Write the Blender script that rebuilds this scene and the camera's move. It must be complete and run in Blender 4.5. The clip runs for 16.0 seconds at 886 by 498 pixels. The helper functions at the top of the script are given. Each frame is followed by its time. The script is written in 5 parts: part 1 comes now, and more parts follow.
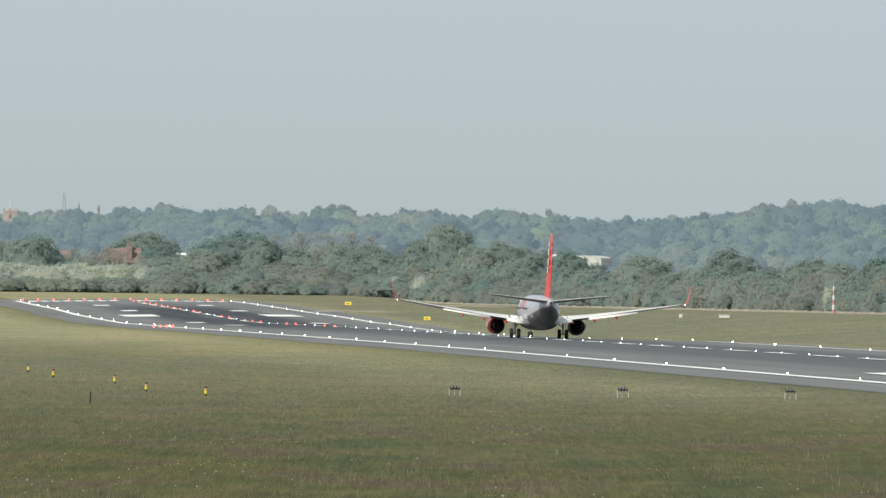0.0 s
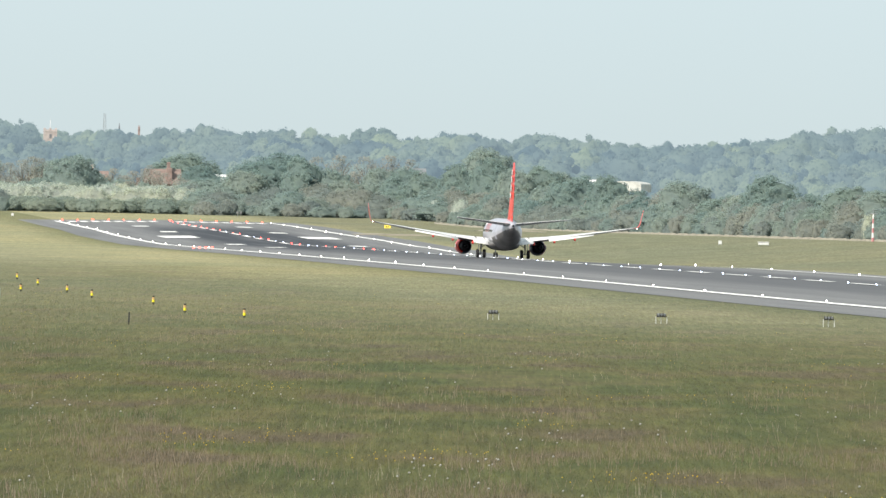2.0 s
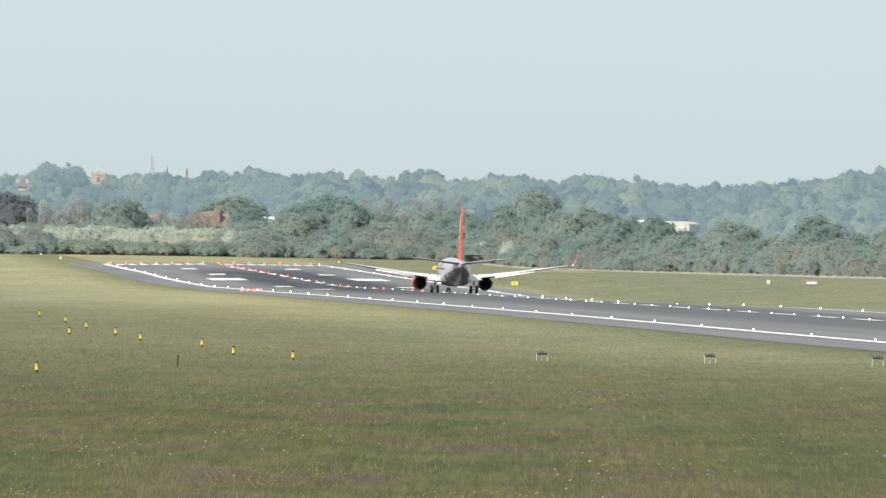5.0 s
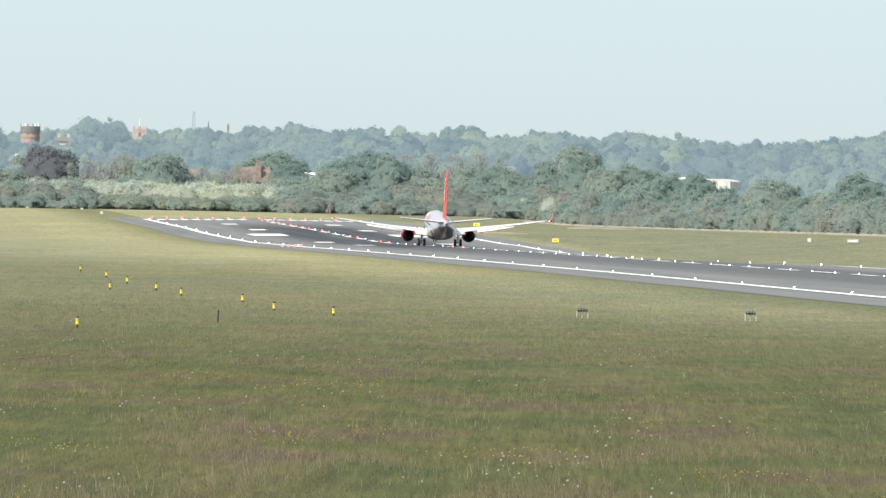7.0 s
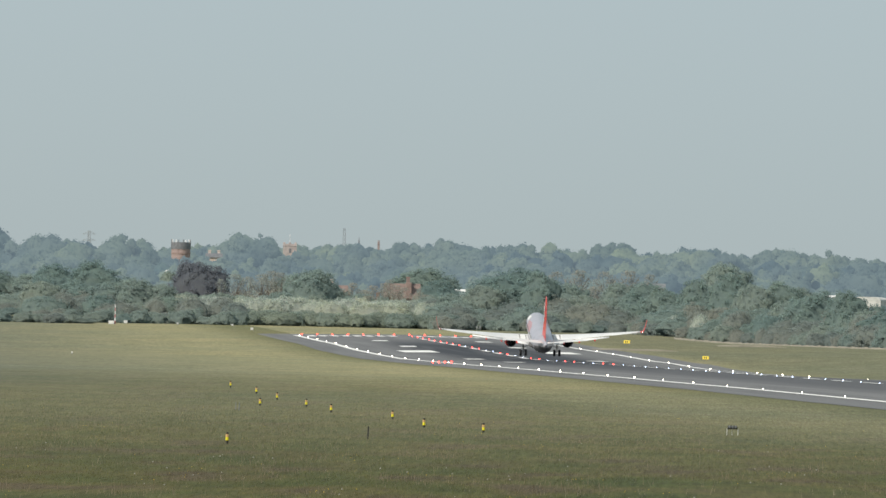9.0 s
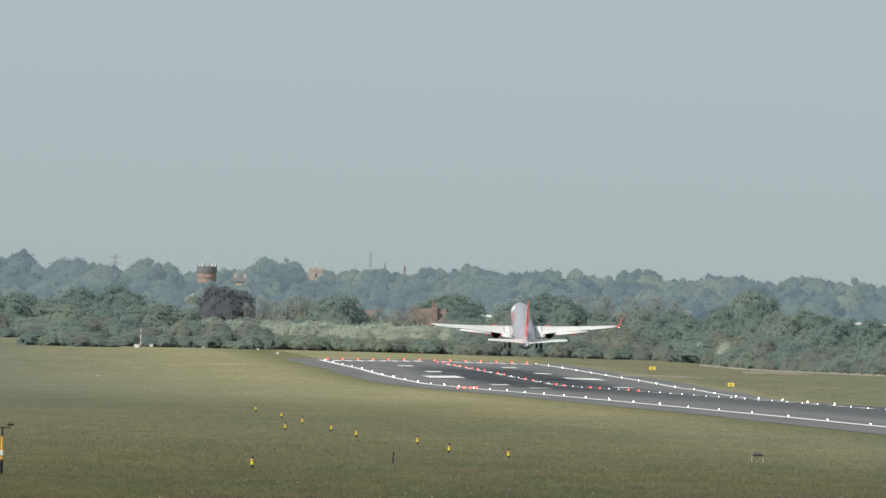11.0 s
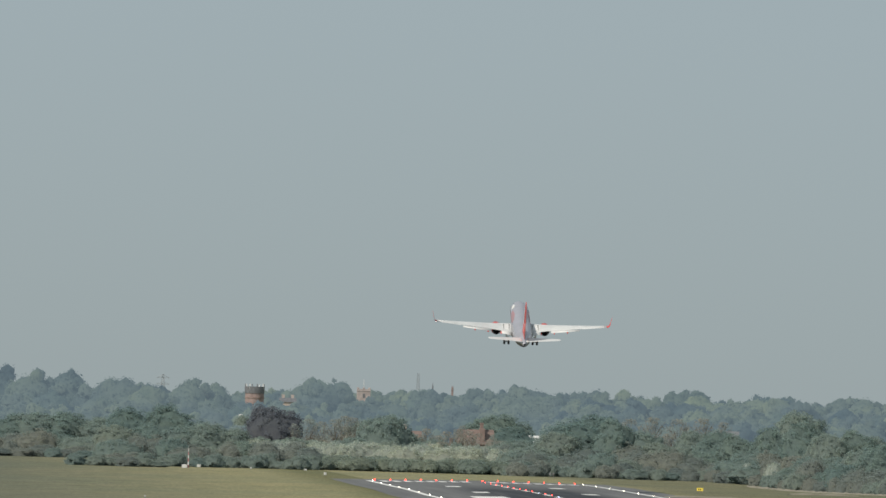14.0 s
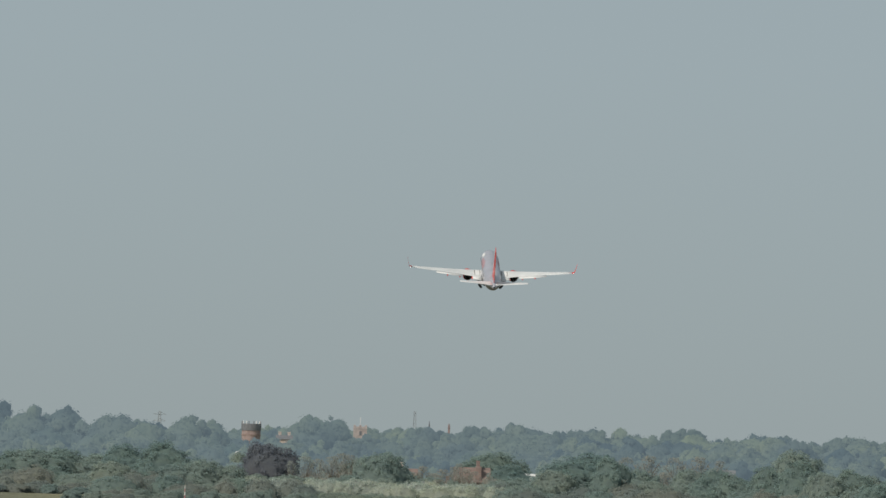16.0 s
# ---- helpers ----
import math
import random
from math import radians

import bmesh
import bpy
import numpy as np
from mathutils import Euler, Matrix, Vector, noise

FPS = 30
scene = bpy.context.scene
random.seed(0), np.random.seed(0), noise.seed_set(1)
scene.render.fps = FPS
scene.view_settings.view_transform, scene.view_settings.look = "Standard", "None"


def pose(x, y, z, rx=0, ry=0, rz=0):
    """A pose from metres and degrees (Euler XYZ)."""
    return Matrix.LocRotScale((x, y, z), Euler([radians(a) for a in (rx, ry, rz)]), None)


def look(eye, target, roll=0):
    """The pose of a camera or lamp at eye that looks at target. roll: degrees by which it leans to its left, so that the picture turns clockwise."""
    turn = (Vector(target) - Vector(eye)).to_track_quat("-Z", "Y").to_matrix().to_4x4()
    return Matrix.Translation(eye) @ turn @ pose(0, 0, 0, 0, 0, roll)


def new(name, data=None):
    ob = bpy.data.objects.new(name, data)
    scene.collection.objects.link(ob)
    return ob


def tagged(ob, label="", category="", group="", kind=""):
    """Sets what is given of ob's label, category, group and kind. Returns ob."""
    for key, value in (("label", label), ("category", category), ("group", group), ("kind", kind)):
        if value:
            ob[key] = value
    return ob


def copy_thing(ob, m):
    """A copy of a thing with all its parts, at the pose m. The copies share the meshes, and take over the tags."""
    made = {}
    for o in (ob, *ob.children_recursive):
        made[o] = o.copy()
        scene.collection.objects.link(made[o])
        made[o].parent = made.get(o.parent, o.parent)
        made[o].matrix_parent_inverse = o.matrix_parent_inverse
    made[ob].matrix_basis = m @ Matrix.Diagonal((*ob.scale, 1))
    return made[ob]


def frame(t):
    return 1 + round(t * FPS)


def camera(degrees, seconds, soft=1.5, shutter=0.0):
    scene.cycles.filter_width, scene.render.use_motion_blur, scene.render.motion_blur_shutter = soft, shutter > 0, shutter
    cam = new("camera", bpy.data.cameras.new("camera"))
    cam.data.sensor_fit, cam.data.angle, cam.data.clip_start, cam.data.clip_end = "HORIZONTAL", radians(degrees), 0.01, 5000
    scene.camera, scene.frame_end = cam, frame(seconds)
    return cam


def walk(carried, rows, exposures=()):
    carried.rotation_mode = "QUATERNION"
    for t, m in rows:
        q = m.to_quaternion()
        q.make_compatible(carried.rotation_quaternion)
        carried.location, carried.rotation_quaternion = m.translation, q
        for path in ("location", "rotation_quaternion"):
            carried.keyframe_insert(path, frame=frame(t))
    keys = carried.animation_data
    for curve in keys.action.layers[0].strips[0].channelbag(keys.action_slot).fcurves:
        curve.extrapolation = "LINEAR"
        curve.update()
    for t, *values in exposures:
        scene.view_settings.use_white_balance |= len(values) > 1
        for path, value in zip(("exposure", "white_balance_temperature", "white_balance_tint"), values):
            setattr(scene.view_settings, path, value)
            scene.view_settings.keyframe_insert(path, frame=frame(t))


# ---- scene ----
# ---- the camera: a long lens on a fixed stand, panned by hand ----
F = 24700.0            # the lens: one unit of bearing is 1/24700 rad
EYE = Vector((0, 0, 6.41))
cam = camera(2 * math.degrees(math.atan(784 / F)), 16.0, soft=1.5)


def aim(yaw, pitch, roll):
    """The pose of the panned camera: degrees to the left, up, and of the picture's clockwise lean."""
    a, b = radians(yaw), radians(pitch)
    way = Vector((-math.sin(a) * math.cos(b), math.cos(a) * math.cos(b), math.sin(b)))
    return look(EYE, EYE + way * 100, roll)


PAN = [
    (0.0, 0.0000, 0.1554, 0.500), (0.5, 0.0816, 0.1325, 0.879), (1.0, 0.1107, 0.0179, 1.254),
    (1.5, 0.1319, -0.1341, 1.352), (2.0, 0.1581, -0.1586, 1.077), (2.5, 0.1836, -0.0988, 0.724),
    (3.0, 0.2086, 0.0299, 0.666), (3.2, 0.2169, 0.0512, 0.700), (5.3, 0.3752, -0.0109, 0.760),
    (5.5, 0.3938, -0.0248, 0.769), (6.0, 0.4378, -0.0667, 0.963), (6.5, 0.4814, -0.1341, 0.942),
    (7.0, 0.5240, -0.1743, 1.029), (7.4, 0.5606, -0.1179, 0.947), (7.5, 0.5708, -0.0492, 0.926), (7.6, 0.5921, 0.0864, 0.904),
    (7.7, 0.6500, 0.1973, 0.883), (7.8, 0.7730, 0.2932, 0.861), (7.9, 0.8716, 0.3194, 0.840),
    (8.0, 1.0172, 0.3494, 0.818), (8.1, 1.0918, 0.3538, 0.858), (8.2, 1.1482, 0.3721, 0.898),
    (8.3, 1.1673, 0.3910, 0.938), (8.4, 1.1767, 0.3912, 0.978), (8.5, 1.1805, 0.3838, 1.018),
    (8.7, 1.1620, 0.2920, 1.100), (10.8, 1.2540, 0.3770, 1.500), (11.0, 1.2596, 0.3953, 1.500),
    (11.5, 1.2516, 0.5323, 1.473), (12.0, 1.2500, 0.6690, 1.630), (12.5, 1.3108, 0.7300, 1.699),
    (13.0, 1.3800, 0.7499, 1.824), (13.5, 1.4268, 0.7829, 1.774), (14.0, 1.4696, 0.8854, 1.620),
    (14.5, 1.4664, 0.9513, 1.501), (15.0, 1.4672, 1.0004, 1.466), (15.5, 1.4584, 1.0184, 1.548),
    (16.0, 1.4627, 1.0410, 1.828),
]
EXPOSURE = [(0.0, 0.24), (0.5, 0.34), (1.0, 0.46), (1.5, 0.66), (2.0, 0.72), (2.5, 0.67), (3.0, 0.50), (3.2, 0.47), (5.3, 0.68), (6.0, 0.76), (7.0, 0.80), (7.5, 0.78),
            (8.0, 0.27), (8.5, 0.10), (11.0, 0.05), (12.5, -0.16), (14.5, -0.28), (16.0, -0.33)]
walk(cam, [(t, aim(y, p, r)) for t, y, p, r in PAN], EXPOSURE)

# ---- sky and sun ----
SUN_FROM = Vector((-0.54, -0.50, 0.68)).normalized()
world = bpy.data.worlds.new("world")
scene.world = world
world.use_nodes = True
wn, wl = world.node_tree.nodes, world.node_tree.links
sky = wn.new("ShaderNodeTexSky")
sky.sky_type, sky.sun_disc = "NISHITA", False
sky.sun_elevation = math.asin(SUN_FROM.z)
sky.sun_rotation = math.atan2(SUN_FROM.x, SUN_FROM.y)
sky.air_density, sky.dust_density, sky.ozone_density = 0.5, 0.7, 3.0
haze = wn.new("ShaderNodeMix")          # a milky, hazy sky all round
haze.data_type = "RGBA"
haze.inputs[0].default_value = 0.78
low = wn.new("ShaderNodeValToRGB")      # the haze is duller close to the horizon
for e, (p, c) in zip(low.color_ramp.elements, ((0.10, (3.70, 4.25, 4.23)), (0.80, (3.98, 4.60, 4.64)))):
    e.position, e.color = p, (*c, 1)
rise_of = wn.new("ShaderNodeMapRange")
rise_of.inputs[1].default_value, rise_of.inputs[2].default_value = 0.0, 0.04
spot, parts = wn.new("ShaderNodeTexCoord"), wn.new("ShaderNodeSeparateXYZ")
wl.new(spot.outputs["Generated"], parts.inputs[0])
wl.new(parts.outputs[2], rise_of.inputs[0])
wl.new(rise_of.outputs[0], low.inputs[0])
wl.new(low.outputs[0], haze.inputs[7])
wl.new(sky.outputs[0], haze.inputs[6])
wl.new(haze.outputs[2], wn["Background"].inputs[0])
wn["Background"].inputs[1].default_value = 0.108
sun = new("sun", bpy.data.lights.new("sun", "SUN"))
sun.data.energy, sun.data.angle, sun.data.color = 3.6, radians(1.0), (1.0, 0.93, 0.82)
sun.matrix_world = look(SUN_FROM * 400, (0, 0, 0))


# ---- materials ----
def material(name, rough=0.7, metal=0.0, spec=0.3):
    m = bpy.data.materials.new(name)
    m.use_nodes = True
    b = m.node_tree.nodes["Principled BSDF"]
    b.inputs["Roughness"].default_value = rough
    b.inputs["Metallic"].default_value = metal
    b.inputs["Specular IOR Level"].default_value = spec
    return m, m.node_tree.nodes, m.node_tree.links, b


def ramp(nodes, stops):
    r = nodes.new("ShaderNodeValToRGB")
    while len(r.color_ramp.elements) < len(stops):
        r.color_ramp.elements.new(0.5)
    for e, (p, c) in zip(r.color_ramp.elements, stops):
        e.position, e.color = p, (*c, 1)
    return r


def noise_at(nodes, links, scale, detail=4.0, stretch=(1, 1, 1), source="Object"):
    tc = nodes.new("ShaderNodeTexCoord")
    mp = nodes.new("ShaderNodeMapping")
    mp.inputs["Scale"].default_value = stretch
    n = nodes.new("ShaderNodeTexNoise")
    n.inputs["Scale"].default_value, n.inputs["Detail"].default_value = scale, detail
    links.new(tc.outputs[source], mp.inputs[0])
    links.new(mp.outputs[0], n.inputs["Vector"])
    return n


def blend(nodes, links, a, b, fac, mode="MIX"):
    x = nodes.new("ShaderNodeMix")
    x.data_type, x.blend_type = "RGBA", mode
    for sock, v in ((x.inputs[6], a), (x.inputs[7], b), (x.inputs[0], fac)):
        if isinstance(v, (int, float)):
            sock.default_value = v
        elif isinstance(v, tuple):
            sock.default_value = (*v, 1)
        else:
            links.new(v, sock)
    return x.outputs[2]


def painted(name, colour, rough=0.5, metal=0.0, grime=0.25, scale=1.5, spec=0.4):
    """Paint or metal with uneven tone and gloss at two scales."""
    m, n, l, b = material(name, rough, metal, spec)
    a = noise_at(n, l, scale, 6)
    c = noise_at(n, l, scale * 9, 3)
    dark = tuple(v * (1 - grime) for v in colour)
    one = blend(n, l, dark, colour, ramp_out(n, l, a, 0.35, 0.6))
    two = blend(n, l, one, tuple(v * (1 - grime * 0.6) for v in colour), ramp_out(n, l, c, 0.55, 0.8))
    l.new(two, b.inputs["Base Color"])
    return m


def ramp_out(n, l, src, lo, hi):
    r = ramp(n, [(lo, (0, 0, 0)), (hi, (1, 1, 1))])
    l.new(src.outputs["Fac"], r.inputs[0])
    return r.outputs[0]


def foliage(name, dark, light, tint, rough=0.5, spec=0.4, drift=0.0, haze_glow=None, mottle=0.0, gaps=0.0):
    """Leaves: tone varies from clump to clump and from plant to plant; drift: also from place to place;
    mottle: the scale of fine light and dark tufts; gaps: the share of open air between the leaves of a spray."""
    m, n, l, b = material(name, rough, 0, spec)
    g = n.new("ShaderNodeNewGeometry")
    r = ramp(n, [(0.0, dark), (0.55, tuple((p + q) / 2 for p, q in zip(dark, light))), (1.0, light)])
    l.new(g.outputs["Random Per Island"], r.inputs[0])
    o = n.new("ShaderNodeObjectInfo")
    k = n.new("ShaderNodeMath")
    k.operation = "MULTIPLY"
    k.inputs[1].default_value = 0.7
    l.new(o.outputs["Random"], k.inputs[0])
    c = blend(n, l, r.outputs[0], tint, k.outputs[0])
    for scale, low, high in ((drift, (0.66, 0.72, 0.78), (1.22, 1.18, 1.0)), (drift * 0.28, (0.62, 0.72, 0.82), (1.42, 1.32, 1.02)), (mottle, (0.91, 0.92, 0.94), (1.08, 1.08, 1.05)), (mottle * 0.22, (0.91, 0.92, 0.95), (1.08, 1.07, 1.03))):
        if scale:
            w = noise_at(n, l, scale, 2)
            q = ramp(n, [(0.32, low), (0.5, (1.0, 1.0, 1.0)), (0.68, high)])
            l.new(w.outputs["Fac"], q.inputs[0])
            c = blend(n, l, c, q.outputs[0], 1.0, "MULTIPLY")
    if gaps or mottle:                      # one plant lighter or browner than the next
        q = ramp(n, [(0.0, (0.86, 0.90, 0.95)), (0.5, (1.0, 1.0, 1.0)), (1.0, (1.08, 1.05, 0.99))])
        l.new(o.outputs["Random"], q.inputs[0])
        c = blend(n, l, c, q.outputs[0], 1.0, "MULTIPLY")
    l.new(c, b.inputs["Base Color"])
    # the haze over distant woods is painted in as emission
    if haze_glow:
        b.inputs["Emission Color"].default_value = (*haze_glow, 1)
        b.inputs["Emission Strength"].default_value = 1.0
    t = n.new("ShaderNodeBsdfTranslucent")
    l.new(c, t.inputs[0])
    mx = n.new("ShaderNodeMixShader")
    mx.inputs[0].default_value = 0.52
    l.new(b.outputs[0], mx.inputs[1])
    l.new(t.outputs[0], mx.inputs[2])
    out = mx.outputs[0]
    if gaps:
        air = n.new("ShaderNodeBsdfTransparent")
        mx = n.new("ShaderNodeMixShader")
        mx.inputs[0].default_value = gaps
        l.new(out, mx.inputs[1])
        l.new(air.outputs[0], mx.inputs[2])
        out = mx.outputs[0]
    l.new(out, n["Material Output"].inputs[0])
    return m


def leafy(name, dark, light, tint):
    """The outer leaves, lightened to offset their mutual shade, and the dense inside, dimmed to match."""
    # two copies of one leaf colour, with light and shade balanced in the tone
    lifted, dimmed = ([tuple(p * k for p in c) for c in (dark, light, tint)] for k in (1.24, 0.90))
    return foliage(name, *lifted, 0.8, 0.1, mottle=26.0, gaps=0.36), foliage(name + "_inside", *dimmed, 0.8, 0.1, mottle=26.0)


def glowing(name, colour, power):
    m, n, l, b = material(name, 0.2)
    b.inputs["Base Color"].default_value = (*colour, 1)
    b.inputs["Emission Color"].default_value = (*colour, 1)
    b.inputs["Emission Strength"].default_value = power
    return m


def grass_colour(n, l):
    """Uncut green meadow near by, mown straw-coloured grass towards the runway, both in drawn-out patches."""
    near = noise_at(n, l, 0.17, 8, (1.0, 0.20, 1))
    fine = noise_at(n, l, 6.0, 3, (1.0, 0.013, 1))
    wide = noise_at(n, l, 0.02, 5, (1.0, 0.30, 1))
    a = ramp(n, [(0.34, (0.060, 0.074, 0.026)), (0.45, (0.080, 0.086, 0.032)), (0.54, (0.098, 0.093, 0.037)), (0.64, (0.094, 0.076, 0.047))])
    l.new(near.outputs["Fac"], a.inputs[0])
    mown = ramp(n, [(0.34, (0.180, 0.183, 0.114)), (0.5, (0.202, 0.201, 0.128)), (0.66, (0.226, 0.218, 0.143))])
    streak = noise_at(n, l, 0.11, 8, (1.0, 0.28, 1))
    l.new(streak.outputs["Fac"], mown.inputs[0])
    tc = n.new("ShaderNodeTexCoord")
    sep = n.new("ShaderNodeSeparateXYZ")
    l.new(tc.outputs["Object"], sep.inputs[0])
    shift = n.new("ShaderNodeMath")
    shift.operation = "MULTIPLY_ADD"
    shift.inputs[1].default_value = 250.0
    l.new(wide.outputs["Fac"], shift.inputs[0])
    l.new(sep.outputs[1], shift.inputs[2])
    off = n.new("ShaderNodeMath")           # metres across, counted along the runway's bearing
    off.operation = "MULTIPLY_ADD"
    off.inputs[1].default_value = 1490 / F
    l.new(sep.outputs[1], off.inputs[0])
    l.new(sep.outputs[0], off.inputs[2])

    def rise(src, lo, hi, top=1.0):
        r = n.new("ShaderNodeMapRange")
        r.inputs[1].default_value, r.inputs[2].default_value, r.inputs[4].default_value = lo, hi, top
        l.new(src, r.inputs[0])
        return r.outputs[0]

    def most(p, q):
        r = n.new("ShaderNodeMath")
        r.operation = "MAXIMUM"
        l.new(p, r.inputs[0])
        l.new(q, r.inputs[1])
        return r.outputs[0]
    # mown beyond the meadow and in the strip along the runway
    beside = n.new("ShaderNodeMath")
    beside.operation = "MULTIPLY"
    l.new(rise(off.outputs[0], 26.0, 62.0, 0.78), beside.inputs[0])
    l.new(rise(sep.outputs[1], 620.0, 900.0), beside.inputs[1])
    far = most(most(rise(shift.outputs[0], 1130.0, 1800.0), beside.outputs[0]), rise(sep.outputs[1], 560.0, 950.0, 0.52))
    c = blend(n, l, a.outputs[0], mown.outputs[0], far)
    # a greener, longer fringe along the runway's shoulder
    fringe = n.new("ShaderNodeMapRange")
    fringe.inputs[1].default_value, fringe.inputs[2].default_value = 71.0, 82.0
    fringe.inputs[4].default_value = 0.7
    l.new(off.outputs[0], fringe.inputs[0])
    cut = n.new("ShaderNodeMath")
    cut.operation = "LESS_THAN"
    cut.inputs[1].default_value = 90.0
    l.new(off.outputs[0], cut.inputs[0])
    both = n.new("ShaderNodeMath")
    both.operation = "MULTIPLY"
    l.new(fringe.outputs[0], both.inputs[0])
    l.new(cut.outputs[0], both.inputs[1])
    c = blend(n, l, c, (0.090, 0.098, 0.048), both.outputs[0])
    # turf: lush away from the runway, drier in the strip on its near side, lush again on the far side
    turf = blend(n, l, (0.80, 0.83, 0.92), (1.34, 1.27, 1.16), rise(off.outputs[0], 12.0, 62.0))
    c = blend(n, l, c, blend(n, l, c, turf, 1.0, "MULTIPLY"), rise(sep.outputs[1], 1050.0, 1500.0))
    c = blend(n, l, c, blend(n, l, c, (0.63, 0.67, 0.72), 1.0, "MULTIPLY"), rise(off.outputs[0], 138.0, 150.0))
    w = ramp(n, [(0.36, (1.06, 1.03, 0.99)), (0.62, (0.93, 0.96, 0.97))])
    l.new(wide.outputs["Fac"], w.inputs[0])
    c = blend(n, l, c, w.outputs[0], 1.0, "MULTIPLY")
    f = ramp(n, [(0.3, (0.74, 0.74, 0.74)), (0.7, (1.21, 1.21, 1.18))])
    l.new(fine.outputs["Fac"], f.inputs[0])
    c = blend(n, l, c, f.outputs[0], 1.0, "MULTIPLY")
    rows = noise_at(n, l, 0.30, 7, (1.0, 0.24, 1))
    f = ramp(n, [(0.32, (0.90, 0.90, 0.90)), (0.68, (1.10, 1.10, 1.08))])
    l.new(rows.outputs["Fac"], f.inputs[0])
    c = blend(n, l, c, f.outputs[0], 1.0, "MULTIPLY")
    dapple = noise_at(n, l, 1.3, 5, (1.0, 0.10, 1))
    f = ramp(n, [(0.34, (0.88, 0.88, 0.89)), (0.66, (1.12, 1.12, 1.10))])
    l.new(dapple.outputs["Fac"], f.inputs[0])
    return blend(n, l, c, f.outputs[0], 1.0, "MULTIPLY")


def grass_material():
    m, n, l, b = material("meadow_grass", 0.85, 0, 0.15)
    l.new(grass_colour(n, l), b.inputs["Base Color"])
    return m


def blade_material():
    """Single blades and tufts: the meadow's colour, lighter or darker from tuft to tuft."""
    m, n, l, b = material("grass_blades", 0.65, 0, 0.25)
    g = n.new("ShaderNodeNewGeometry")
    r = ramp(n, [(0.0, (0.66, 0.69, 0.66)), (0.6, (1.01, 1.01, 1.00)), (0.92, (1.28, 1.25, 1.20)), (1.0, (1.95, 1.85, 1.72))])
    l.new(g.outputs["Random Per Island"], r.inputs[0])
    l.new(blend(n, l, grass_colour(n, l), r.outputs[0], 1.0, "MULTIPLY"), b.inputs["Base Color"])
    return m


def asphalt_material():
    """Grey grooved asphalt with lengthwise streaks and dark tyre rubber along the middle."""
    m, n, l, b = material("runway_asphalt", 0.75, 0, 0.3)
    s = noise_at(n, l, 0.35, 6, (1.0, 0.02, 1), "UV")
    g = noise_at(n, l, 3.0, 4, (1, 0.3, 1), "UV")
    base = ramp(n, [(0.3, (0.130, 0.132, 0.137)), (0.7, (0.188, 0.189, 0.192))])
    l.new(s.outputs["Fac"], base.inputs[0])
    gg = ramp(n, [(0.3, (0.85, 0.85, 0.85)), (0.7, (1.1, 1.1, 1.1))])
    l.new(g.outputs["Fac"], gg.inputs[0])
    c = blend(n, l, base.outputs[0], gg.outputs[0], 1.0, "MULTIPLY")
    # rubber: lateral distance from the centre line and distance along, from the UV map in metres
    uv = n.new("ShaderNodeTexCoord")
    sep = n.new("ShaderNodeSeparateXYZ")
    l.new(uv.outputs["UV"], sep.inputs[0])
    lat = n.new("ShaderNodeMath")
    lat.operation = "ABSOLUTE"
    l.new(sep.outputs[0], lat.inputs[0])
    across = n.new("ShaderNodeMapRange")
    across.inputs[1].default_value, across.inputs[2].default_value = 8.5, 15.5
    across.inputs[3].default_value, across.inputs[4].default_value = 1.0, 0.0
    l.new(lat.outputs[0], across.inputs[0])
    along = ramp(n, [(0.0, (0.55,) * 3), (0.45, (0.6,) * 3), (0.62, (1,) * 3), (0.86, (1,) * 3), (0.95, (0,) * 3)])
    sc = n.new("ShaderNodeMapRange")
    sc.inputs[1].default_value, sc.inputs[2].default_value = 1000, 3000
    l.new(sep.outputs[1], sc.inputs[0])
    l.new(sc.outputs[0], along.inputs[0])
    f = n.new("ShaderNodeMath")
    f.operation = "MULTIPLY"
    l.new(across.outputs[0], f.inputs[0])
    l.new(along.outputs[0], f.inputs[1])
    f2 = n.new("ShaderNodeMath")
    f2.operation = "MULTIPLY"
    l.new(f.outputs[0], f2.inputs[0])
    l.new(ramp_out(n, l, s, 0.1, 0.5), f2.inputs[1])
    c = blend(n, l, c, (0.036, 0.039, 0.048), f2.outputs[0])
    l.new(c, b.inputs["Base Color"])
    return m


def brick_material(name, c1, c2, mortar):
    m, n, l, b = material(name, 0.85, 0, 0.2)
    t = n.new("ShaderNodeTexBrick")
    tc = n.new("ShaderNodeTexCoord")
    l.new(tc.outputs["Object"], t.inputs["Vector"])
    t.inputs["Color1"].default_value, t.inputs["Color2"].default_value = (*c1, 1), (*c2, 1)
    t.inputs["Mortar"].default_value = (*mortar, 1)
    t.inputs["Scale"].default_value = 2.2
    v = noise_at(n, l, 0.6, 5)
    r = ramp(n, [(0.3, (0.75,) * 3), (0.7, (1.15,) * 3)])
    l.new(v.outputs["Fac"], r.inputs[0])
    l.new(blend(n, l, t.outputs["Color"], r.outputs[0], 1.0, "MULTIPLY"), b.inputs["Base Color"])
    return m


